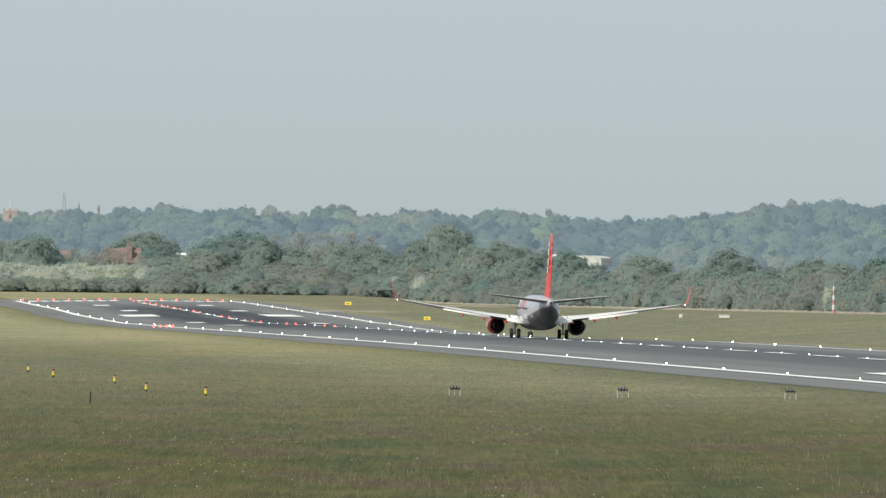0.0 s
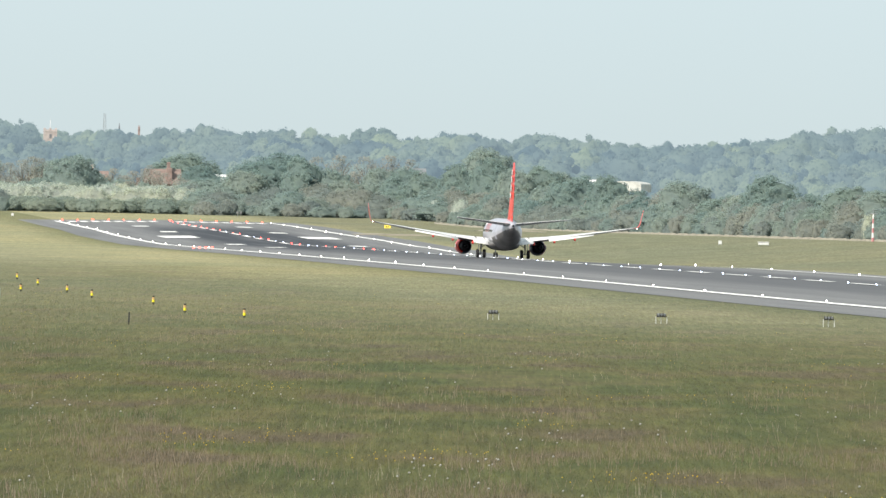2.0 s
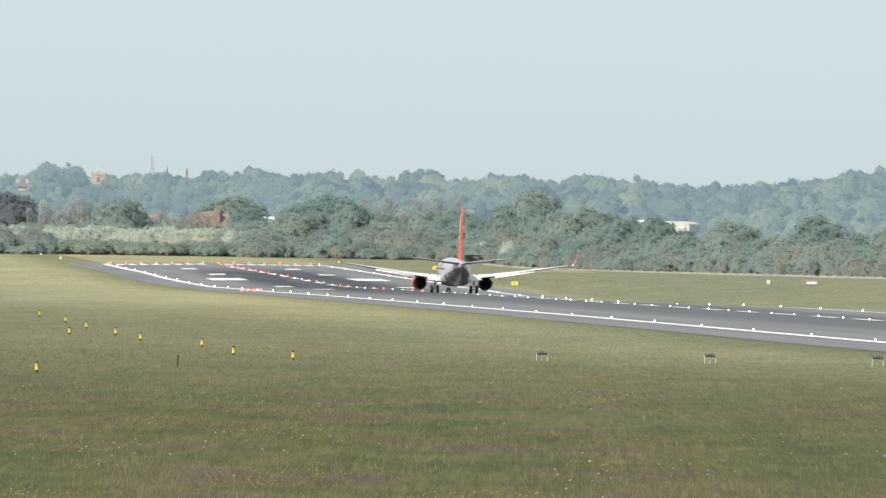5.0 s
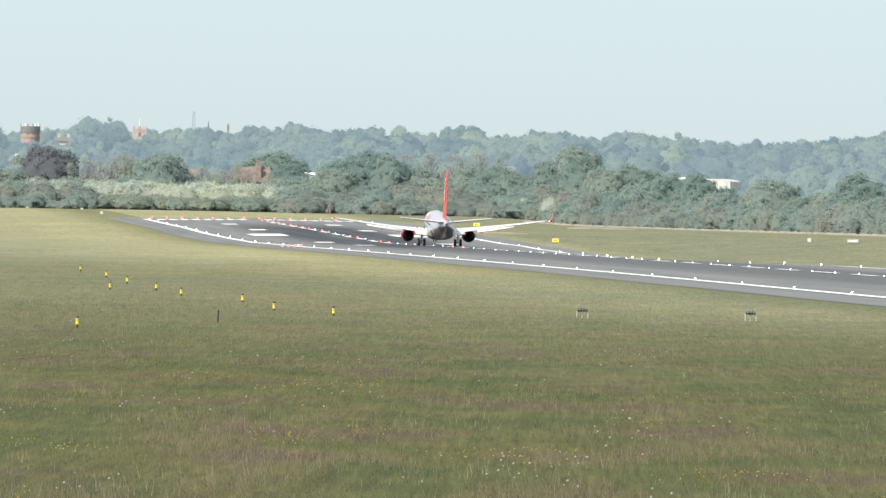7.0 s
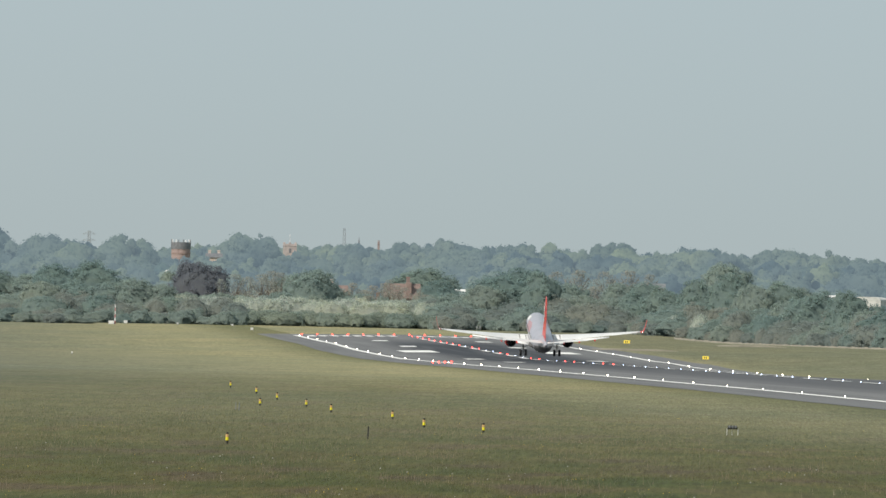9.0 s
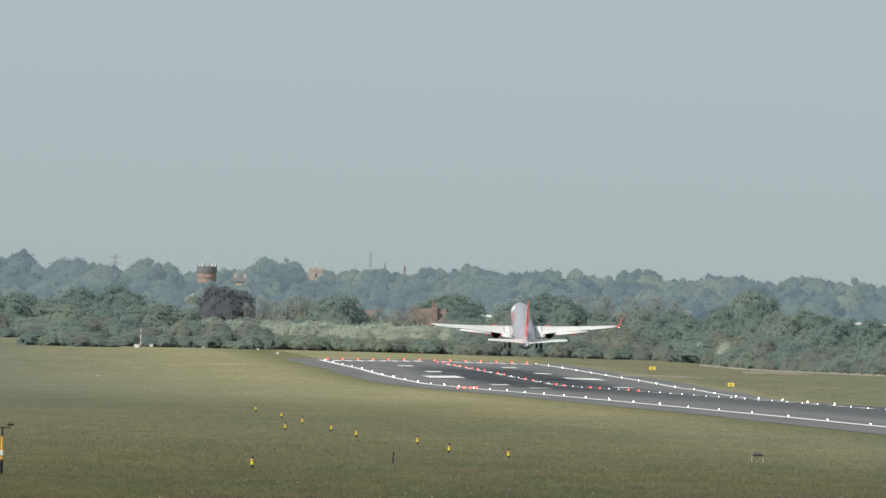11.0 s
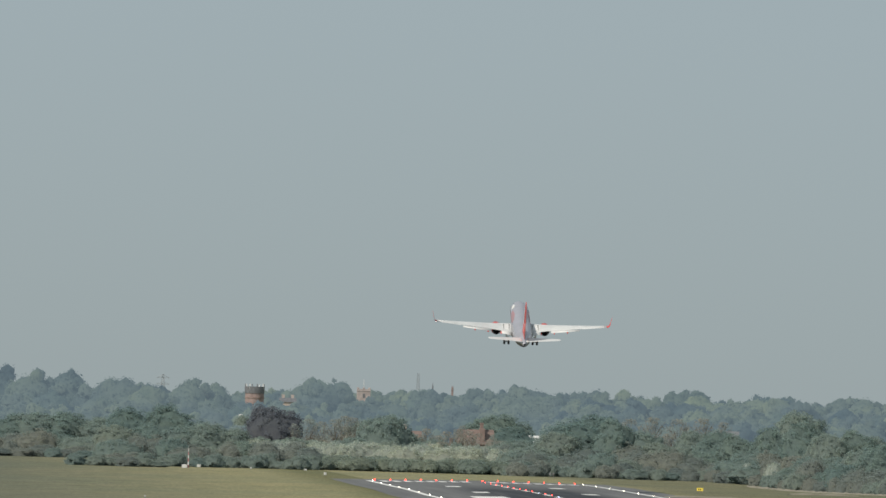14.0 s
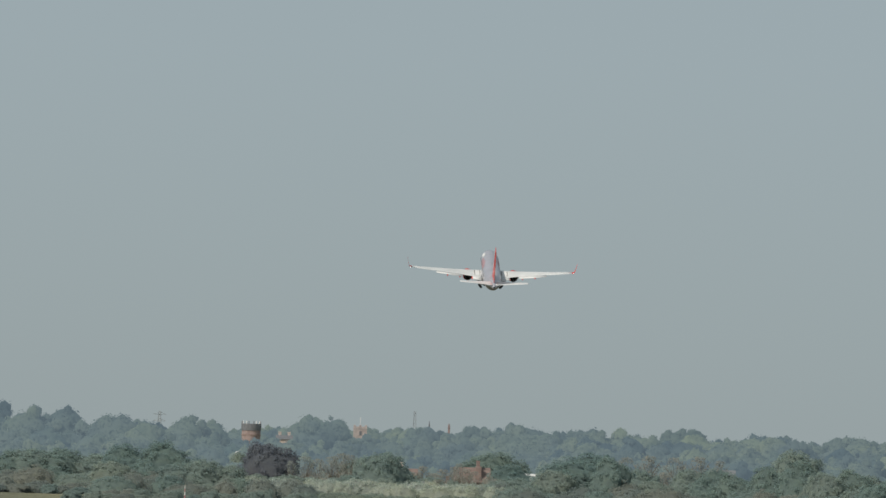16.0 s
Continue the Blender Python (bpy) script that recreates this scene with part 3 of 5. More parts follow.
        # flaps, a little lowered, behind the wing
        for a0, a1 in ((1.95, 3.9), (5.9, 11.6)):
            bm = bmesh.new()
            rings = []
            for ax in (a0, (a0 + a1) / 2, a1):
                y, z, c, th = wing_le(ax)
                rings.append(foil((s * ax, y - c * 0.89, z - 0.06), c * 0.19, 0.14, droop=0.22))
            loft(bm, rings)
            part("flap", bm, WHITE, wing, "pale lowered flap", True)
        bm = bmesh.new()
        rings = []
        for ax in (12.0, 14.2, 16.3):
            y, z, c, th = wing_le(ax)
            lift = math.tan(radians(3.2 * ease(4.0, 16.9, ax))) * c * 0.9
            rings.append([p + Vector((0, 0, 0.5 * (y - c * 0.9 - p.y) * 0.1)) for p in foil((s * ax, y - c * 0.9, z - 0.03 + lift), c * 0.14, 0.16)])
        loft(bm, rings)
        flap = part("aileron", bm, WING, wing)
        flap.data.materials.append(UNDER_SHADE)
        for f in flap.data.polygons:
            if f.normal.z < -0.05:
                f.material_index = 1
        # red flap track fairings
        for ax, ln in ((6.6, 2.2), (9.2, 1.9), (3.95, 1.7)):
            y, z, c, th = wing_le(ax)
            yc, zc = y - c * 0.92, z - 0.36
            bm = bmesh.new()
            loft(bm, [oval(yc + ln * 0.6, zc + 0.14, 0.04, 0.05, 10, s * ax), oval(yc + ln * 0.3, zc, 0.15, 0.20, 10, s * ax), oval(yc, zc - 0.02, 0.17, 0.23, 10, s * ax), oval(yc - ln * 0.35, zc - 0.05, 0.12, 0.16, 10, s * ax), oval(yc - ln * 0.55, zc - 0.08, 0.03, 0.04, 10, s * ax)])
            part("flap_fairing", bm, RED, wing, "red flap track fairing", True)
        # the engine
        ex, ez = s * 4.83, 1.42
        eng = empty("engine")
        eng.parent = jet
        tagged(eng, "red turbofan engine with a dark exhaust")
        bm = bmesh.new()
        loft(bm, [oval(y, ez + dz, r, r * 0.97, 24, ex) for y, r, dz in ((7.35, 0.80, 0), (7.5, 0.88, 0), (7.3, 0.97, 0), (6.4, 1.06, 0.01), (5.2, 1.07, 0.02), (4.0, 0.96, 0.04), (3.0, 0.78, 0.06), (3.02, 0.74, 0.06), (4.2, 0.80, 0.04))], caps=False)
        shell = part("nacelle", bm, RED, eng, "glossy red nacelle", True)
        shell.data.materials.append(DARK)
        shell.data.materials.append(COWL)
        # shade painted as navy: inboard faces, and further forward on the right engine
        for f in shell.data.polygons:
            outboard = (f.center.x - ex) * s > 0.30
            if f.center.y < ((3.03 if s < 0 else 3.8) if outboard else 5.2):
                f.material_index = 1 if f.center.y < 3.05 else 2
        bm = bmesh.new()
        loft(bm, [oval(7.36, ez, 0.80, 0.78, 24, ex), oval(7.53, ez, 0.88, 0.86, 24, ex), oval(7.36, ez, 0.96, 0.94, 24, ex)], caps=False)
        part("intake_lip", bm, METAL, eng, "bare metal intake lip", True)
        bm = bmesh.new()
        tube(bm, (ex, 6.3, ez), (ex, 6.2, ez), 0.85, seg=24)
        part("fan", bm, DARK, eng)
        bm = bmesh.new()
        loft(bm, [oval(4.2, ez + 0.05, 0.79, 0.79, 20, ex), oval(4.15, ez + 0.05, 0.1, 0.1, 20, ex)])
        part("bypass_duct", bm, DARK, eng)
        bm = bmesh.new()
        loft(bm, [oval(4.2, ez + 0.05, 0.62, 0.62, 20, ex), oval(2.6, ez + 0.07, 0.55, 0.55, 20, ex), oval(1.7, ez + 0.09, 0.40, 0.40, 20, ex), oval(1.72, ez + 0.09, 0.36, 0.36, 20, ex), oval(2.6, ez + 0.07, 0.3, 0.3, 20, ex)], caps=False)
        part("core_nozzle", bm, DARK, eng, smooth=True)
        bm = bmesh.new()
        tube(bm, (ex, 2.6, ez + 0.07), (ex, 0.95, ez + 0.1), 0.26, 0.05, 12)
        part("exhaust_cone", bm, DARK, eng)
        bm = bmesh.new()
        loft(bm, [[(ex + w * 0.18, y, z) for w, y, z in ((-1, y0, z0), (1, y0, z0), (1, y1, z0), (-1, y1, z0))] for y0, y1, z0 in ((6.0, 2.4, ez + 0.85), (5.2, 1.4, 2.35))])
        part("pylon", bm, RED, eng)
        bm = bmesh.new()
        box(bm, (0.03, 1.6, 0.5), (ex + s * 1.06, 5.1, ez + 0.1), 0.01)
        part("livery_panel", bm, WHITE, eng, "white livery panel")
        # tailplane
        bm = bmesh.new()
        loft(bm, [[p + Vector((0, 0, 0.056 * (y - p.y) - 0.1)) for p in foil((s * ax, y, z), c, 0.09)] for ax, y, z, c in ((0.3, -14.6, 4.42, 4.5), (0.9, -14.95, 4.5, 4.1), (4.0, -16.6, 4.9, 2.95), (6.9, -18.15, 5.26, 1.85), (7.17, -18.5, 5.3, 1.4))])
        tail = part("tailplane", bm, WING, jet, "pale grey tailplane", True)
        tail.data.materials.append(UNDER_SHADE)
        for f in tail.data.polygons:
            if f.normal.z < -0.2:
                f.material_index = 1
    # fin and rudder
    bm = bmesh.new()

    def upright(z, le, chord, th):
        return [Vector((p.z, p.y, z)) for p in foil((0, le, 0), chord, th)]
    loft(bm, [upright(4.6, -8.9, 9.0, 0.05), upright(5.35, -10.6, 7.5, 0.075), upright(5.9, -11.9, 6.3, 0.09), upright(8.5, -14.25, 4.55, 0.09), upright(12.2, -17.6, 2.35, 0.09), upright(12.45, -18.0, 1.9, 0.06)])
    fin = part("fin", bm, RED, jet, "tall red tail fin", True)
    for s in (-1, 1):
        for z, y, w, h in ((11.2, -18.2, 1.0, 0.55), (10.3, -17.6, 1.3, 0.75), (9.2, -17.2, 1.3, 0.75), (8.2, -16.6, 1.3, 0.6)):
            bm = bmesh.new()
            box(bm, (0.02, w, h), (s * (0.20 + (11.2 - z) * 0.015), y, z), 0.005)
            part("livery_mark", bm, WHITE, fin, "white livery mark")
    bm = bmesh.new()
    loft(bm, [upright(5.6, -17.5, 1.55, 0.10), upright(8.5, -18.55, 1.25, 0.10), upright(12.1, -19.75, 0.75, 0.08)])
    part("rudder", bm, RED, fin, "red rudder", True)
    bm = bmesh.new()
    tube(bm, (0, -1, 5.1), (0, -1.1, 5.5), 0.03, 0.02, 6)
    part("aerial", bm, STEEL, jet)
    # undercarriage
    legs = []
    for s in (-1, 1):
        leg = empty("main_gear", Matrix.Translation((s * 2.86, 0, 2.1)))
        leg.parent = jet
        tagged(leg, "main landing gear leg with two black wheels")
        bm = bmesh.new()
        tube(bm, (0, 0, 0.1), (0, 0, -0.9), 0.13)
        tube(bm, (0, 0, -0.9), (0, 0, -1.55), 0.09)
        tube(bm, (-0.5, 0, -1.53), (0.5, 0, -1.53), 0.08)
        part("strut", bm, METAL, leg)
        bm = bmesh.new()
        tube(bm, (0, 0, -0.75), (-s * 1.1, 0.1, 0.0), 0.06, seg=6)
        part("side_brace", bm, METAL, leg)
        bm = bmesh.new()
        box(bm, (0.05, 0.75, 1.15), (s * 0.3, 0.0, -0.5), 0.02)
        part("gear_door", bm, WING, leg)
        for w in (-0.43, 0.43):
            wheel_parts(leg, w, 0, -1.53, 0.57, 0.40)
        legs.append(leg)
    nose = empty("nose_gear", Matrix.Translation((0, 15.6, 1.5)))
    nose.parent = jet
    tagged(nose, "nose landing gear with two small wheels")
    bm = bmesh.new()
    tube(bm, (0, 0, 0.3), (0, 0, -1.16), 0.08)
    tube(bm, (-0.3, 0, -1.16), (0.3, 0, -1.16), 0.06)
    part("strut", bm, METAL, nose)
    for w in (-0.2, 0.2):
        wheel_parts(nose, w, 0, -1.16, 0.34, 0.2)
        bm = bmesh.new()
        box(bm, (0.03, 1.2, 0.5), (w * 2.2, -0.1, -0.05), 0.01)
        part("gear_door", bm, WING, nose)
    return jet, legs, nose


JET, LEGS, NOSE = make_airliner()


# ---- runway lights ----
LAMP_WHITE = glowing("white_lamp_glass", (1.0, 0.90, 0.72), 15)
LAMP_RED = glowing("red_lamp_glass", (1.0, 0.05, 0.035), 7)
LAMP_BLUEWHITE = glowing("cool_lamp_glass", (0.62, 0.72, 1.0), 9)


def lamp_thing(name, label, glass, r, h):
    lamp = empty(name)
    bm = bmesh.new()
    tube(bm, (0, 0, -0.05), (0, 0, h), r * 0.7, r * 0.5, 8)
    tube(bm, (0, 0, -0.02), (0, 0, 0.04), r * 1.2, r * 1.1, 8)
    part("base", bm, YELLOW if h > 0.2 else STEEL, lamp)
    bm = bmesh.new()
    bmesh.ops.create_icosphere(bm, subdivisions=2, radius=r, matrix=Matrix.Translation((0, 0, h + r * 0.5)))
    part("lens", bm, glass, lamp, smooth=True)
    return tagged(lamp, label, "runway light", "runway lights")


def make_lights():
    first = {}

    def lamp(kind, y, off):
        if kind not in first:
            first[kind] = lamp_thing(*KINDS[kind])
            first[kind].matrix_basis = Matrix.Translation(lane(y, off))
        else:
            copy_thing(first[kind], Matrix.Translation(lane(y, off)))
    KINDS = {
        "edge": ("edge_light", "lit white runway edge light on the white edge line", LAMP_WHITE, 0.056, 0.12),
        "edge_big": ("edge_light", "lit white runway edge light on the white edge line", LAMP_WHITE, 0.078, 0.12),
        "mid": ("centre_light", "lit white inset light on the runway centre line", LAMP_BLUEWHITE, 0.060, 0.03),
        "mid_red": ("centre_light", "lit red inset light on the runway centre line", LAMP_RED, 0.12, 0.03),
        "end": ("end_light", "lit red light across the runway end", LAMP_RED, 0.16, 0.15),
    }
    for k in range(-4, 33):
        lamp("edge" if k < 10 else "edge_big", 1049.7 + 60 * k, -HALF)
        lamp("edge_big", 1059.7 + 60 * k, HALF)
    y = 820.0
    i = 0
    while y < 2965:
        left = 2985 - y
        red = left < 300 or (left < 900 and (i // 2) % 2 == 0)
        lamp("mid_red" if red else "mid", y, 0.6)
        y += 30
        i += 1
    for k in range(14):
        lamp("end", 2992, -21.5 + 3.3 * k)
    for k in range(4):
        lamp("end", 2165, -26.1 + 0.97 * k)


make_lights()


# ---- small airfield things ----
def marker_post():
    p = empty("marker_post")
    bm = bmesh.new()
    tube(bm, (0, 0, -0.05), (0, 0, 0.24), 0.075, 0.075, 10)
    part("foot", bm, BLACK, p)
    bm = bmesh.new()
    tube(bm, (0, 0, 0.20), (0, 0, 0.40), 0.105, 0.10, 12)
    part("sleeve", bm, YELLOW, p, "bright yellow sleeve")
    bm = bmesh.new()
    tube(bm, (0, 0, 0.40), (0, 0, 0.57), 0.108, 0.10, 12)
    part("band", bm, ORANGE, p, "orange band")
    bm = bmesh.new()
    box(bm, (0.15, 0.14, 0.12), (0, 0, 0.63), 0.03)
    part("head", bm, BLACK, p)
    return tagged(p, "short yellow marker light with a black head in the grass", "marker light", "marker lights in the grass")


def make_markers():
    spots = ((366.5, 705), (261, 698), (205, 684), (96, 674), (52, 665), (0, 654), (-30, 665), (-37, 644), (-83, 634), (-87.0, 733))
    first = None
    for u, v in spots:
        d = F * (EYE.z + 0.05) / (v - 508)
        m = Matrix.Translation(site(u, d)) @ pose(0, 0, 0, 0, 0, u * 7) @ Matrix.Diagonal((0.82, 0.82, 0.86, 1))
        if first is None:
            first = marker_post()
            first.matrix_basis = m
        else:
            k = first.scale
            copy_thing(first, m @ Matrix.Diagonal((1 / k[0], 1 / k[1], 1 / k[2], 1)))


def make_slope_lights():
    """Approach slope boxes, seen from behind, on legs."""
    first = None
    for u in (806.7, 1104.3, 1400.7, 1698):
        d = 833.0
        m = Matrix.Translation(site(u, d)) @ pose(0, 0, 0, 0, 0, 3.4)
        if first is None:
            b = empty("slope_light", m)
            bm = bmesh.new()
            box(bm, (0.56, 0.4, 0.17), (0, 0, 0.50), 0.03)
            box(bm, (0.64, 0.1, 0.04), (0, -0.2, 0.39))
            part("body", bm, BLACK, b)
            for i in (-1, 0, 1):
                bm = bmesh.new()
                tube(bm, (i * 0.18, -0.19, 0.51), (i * 0.18, -0.25, 0.51), 0.075, 0.065, 10)
                part("lens_tube", bm, STEEL, b)
            for x, y in ((-0.33, -0.15), (0.33, -0.15), (0.0, 0.2)):
                bm = bmesh.new()
                tube(bm, (x, y, -0.05), (x, y, 0.42), 0.018, seg=6)
                part("leg", bm, WHITE, b)
            tagged(b, "black approach light unit on thin pale legs in the grass", "approach light", "approach light units")
            first = b
        else:
            copy_thing(first, m)


make_markers()
make_slope_lights()


# ---- trees ----
HULLS = {   # centre height, half breadth and height, unevenness at two scales, number of clumps
    "broad": (0.53, (0.47, 0.47, 0.47), 0.30, 0.13, 200),
    "tall": (0.55, (0.24, 0.24, 0.46), 0.30, 0.24, 120),
    "bush": (0.36, (0.86, 0.60, 0.56), 0.36, 0.16, 210),
    "hedge": (0.42, (1.00, 0.55, 0.50), 0.14, 0.16, 200),
}


def reach(d, seed, big, small):
    """How far an uneven crown reaches in the direction d."""
    p = Vector(d)
    return 1 + big * noise.noise(p * 1.4 + Vector((seed, 0, 2))) + small * noise.noise(p * 3.6 + Vector((0, seed, 5)))


def crown_mesh(name, seed, kind, leaves, size, mat):
    """A crown of leaves gathered in many uneven clumps over a lumpy core; unit height, base at z 0."""
    rng = np.random.default_rng(seed)
    if kind == "loose":
        n = 110
        h = rng.uniform(0.14, 0.95, n)
        a, w = rng.uniform(0, 6.28, n), 0.46 * np.sqrt(rng.random(n)) * np.sin(np.pi * (h + 0.12) / 1.16)
        mids = np.stack([np.cos(a) * w, np.sin(a) * w, h], 1)
        outs = mids - np.array([0, 0, 0.4])
        outs /= np.linalg.norm(outs, axis=1)[:, None]
        radii = rng.uniform(0.04, 0.10, n)
    else:
        zc, half, big, small, n = HULLS[kind]
        half = np.array(half)
        outs = rng.normal(size=(n, 3))
        outs /= np.linalg.norm(outs, axis=1)[:, None]
        outs[:, 2] = np.where(outs[:, 2] < -0.6, -outs[:, 2], outs[:, 2])
        far = np.array([reach(o.tolist(), seed, big, small) for o in outs])
        mids = np.array([0, 0, zc]) + outs * half * (far * rng.uniform(0.90, 1.0, n))[:, None]
        radii = rng.uniform(0.035, 0.09, n) * half.mean() / 0.47
    pick = rng.choice(n, leaves, p=radii ** 2 / (radii ** 2).sum())
    d = rng.normal(size=(leaves, 3)) + 0.7 * outs[pick]
    d /= np.linalg.norm(d, axis=1)[:, None]
    cen = mids[pick] + d * (radii[pick] * rng.uniform(0.55, 1.15, leaves))[:, None] * np.array([1, 1, 0.75])
    cen[:, 2] = np.maximum(cen[:, 2], 0.01)
    nrm = d + rng.normal(0, 0.45, (leaves, 3))
    nrm /= np.linalg.norm(nrm, axis=1)[:, None]
    a = np.cross(nrm, rng.normal(size=(leaves, 3)))
    a /= np.linalg.norm(a, axis=1)[:, None]
    b = np.cross(nrm, a)
    s = size * rng.uniform(0.55, 1.3, leaves)[:, None]
    t = size * rng.uniform(0.4, 1.0, leaves)[:, None]
    verts = np.stack([cen - a * s, cen + a * s, cen + b * t * 1.7], 1).reshape(-1, 3).tolist()
    soft = 0.26 * d + 0.26 * outs[pick] + np.array([0, -0.05, 0.62]) + rng.normal(0, 0.16, (leaves, 3))
    normals = np.repeat(soft / np.linalg.norm(soft, axis=1)[:, None], 3, axis=0).tolist()
    faces = [(3 * i, 3 * i + 1, 3 * i + 2) for i in range(leaves)]
    if kind != "loose":
        bm = bmesh.new()
        bmesh.ops.create_icosphere(bm, subdivisions=3 if kind in ("bush", "hedge") else 4, radius=1)
        k = len(verts)
        for v in bm.verts:
            r = reach(v.co, seed, big, small) * 0.90 + 0.08 * noise.noise(v.co * 8 + Vector((seed, 3, 1))) + 0.05 * noise.noise(v.co * 17 + Vector((2, seed, 1)))
            verts.append((v.co.x * half[0] * r, v.co.y * half[1] * r, max(0.0, zc + v.co.z * half[2] * r)))
            q = v.co * 0.6 + Vector((0, 0, 0.7)) + 0.35 * noise.noise_vector(v.co * 9 + Vector((1, seed, 1)))
            normals.append(tuple(q.normalized()))
        faces += [tuple(k + v.index for v in f.verts) for f in bm.faces]
        bm.free()
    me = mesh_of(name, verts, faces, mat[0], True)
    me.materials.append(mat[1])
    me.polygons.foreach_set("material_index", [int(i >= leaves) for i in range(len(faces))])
    me.normals_split_custom_set_from_vertices(normals)
    return me


def tree_kind(name, label, category, group, seed, kind, leaves, size, mat):
    t = empty(name)
    bm = bmesh.new()
    rng = random.Random(seed)
    low = kind in ("bush", "hedge")
    tw = 0.03 if low else 0.035
    top = 0.3 if low else 0.55
    tube(bm, (0, 0, -0.06), (0.01, 0, top * 0.5), tw, tw * 0.75, 7)
    tube(bm, (0.01, 0, top * 0.5), (0.02, 0.01, top), tw * 0.75, tw * 0.45, 6)
    for i in range(5):
        a = rng.uniform(0, 6.28)
        h = top * rng.uniform(0.45, 0.95)
        w = rng.uniform(0.12, 0.26)
        tube(bm, (0.01, 0, h), (math.cos(a) * w, math.sin(a) * w, h + rng.uniform(0.12, 0.3)), tw * 0.4, tw * 0.12, 5)
    if kind == "loose":
        for i in range(26):
            a, h = rng.uniform(0, 6.28), rng.uniform(0.3, 0.6)
            w = rng.uniform(0.1, 0.33)
            tube(bm, (0.01, 0, h), (math.cos(a) * w, math.sin(a) * w, h + rng.uniform(0.15, 0.38)), tw * 0.25, tw * 0.06, 4)
    part("trunk", bm, BARK, t)
    ob = new("crown", crown_mesh("crown", seed, kind, leaves, size, mat))
    ob.parent = t
    return tagged(t, label, category, group)


WOODS = "trees beyond the runway"
SCRUBS = "bushes along the airfield edge"
PLANTS = {}


def plant(kind, u, d, top=None, wide=None, h=None):
    """Sets a tree or bush on the ground; top: the bearing unit of its top; wide: half its breadth in units."""
    p = site(u, d)
    if h is None:
        h = height_at(top, d) - p.z
    rng = random.Random(int(u * 7 + d))
    natural = {"bush": 0.95, "hawthorn": 0.95, "hedge": 1.0}.get(kind.split("_")[0], 0.5)
    w = h if wide is None else wide * d / F / natural
    m = Matrix.Translation(p - Vector((0, 0, 0.1))) @ pose(0, 0, 0, 0, 0, rng.uniform(0, 360)) @ Matrix.Diagonal((w, w, h, 1))
    first = PLANTS[kind]
    if kind in PLANTED:
        k = first.scale
        return copy_thing(first, m @ Matrix.Diagonal((1 / k[0], 1 / k[1], 1 / k[2], 1)))
    PLANTED.add(kind)
    first.matrix_basis = m
    return first


PLANTED = set()


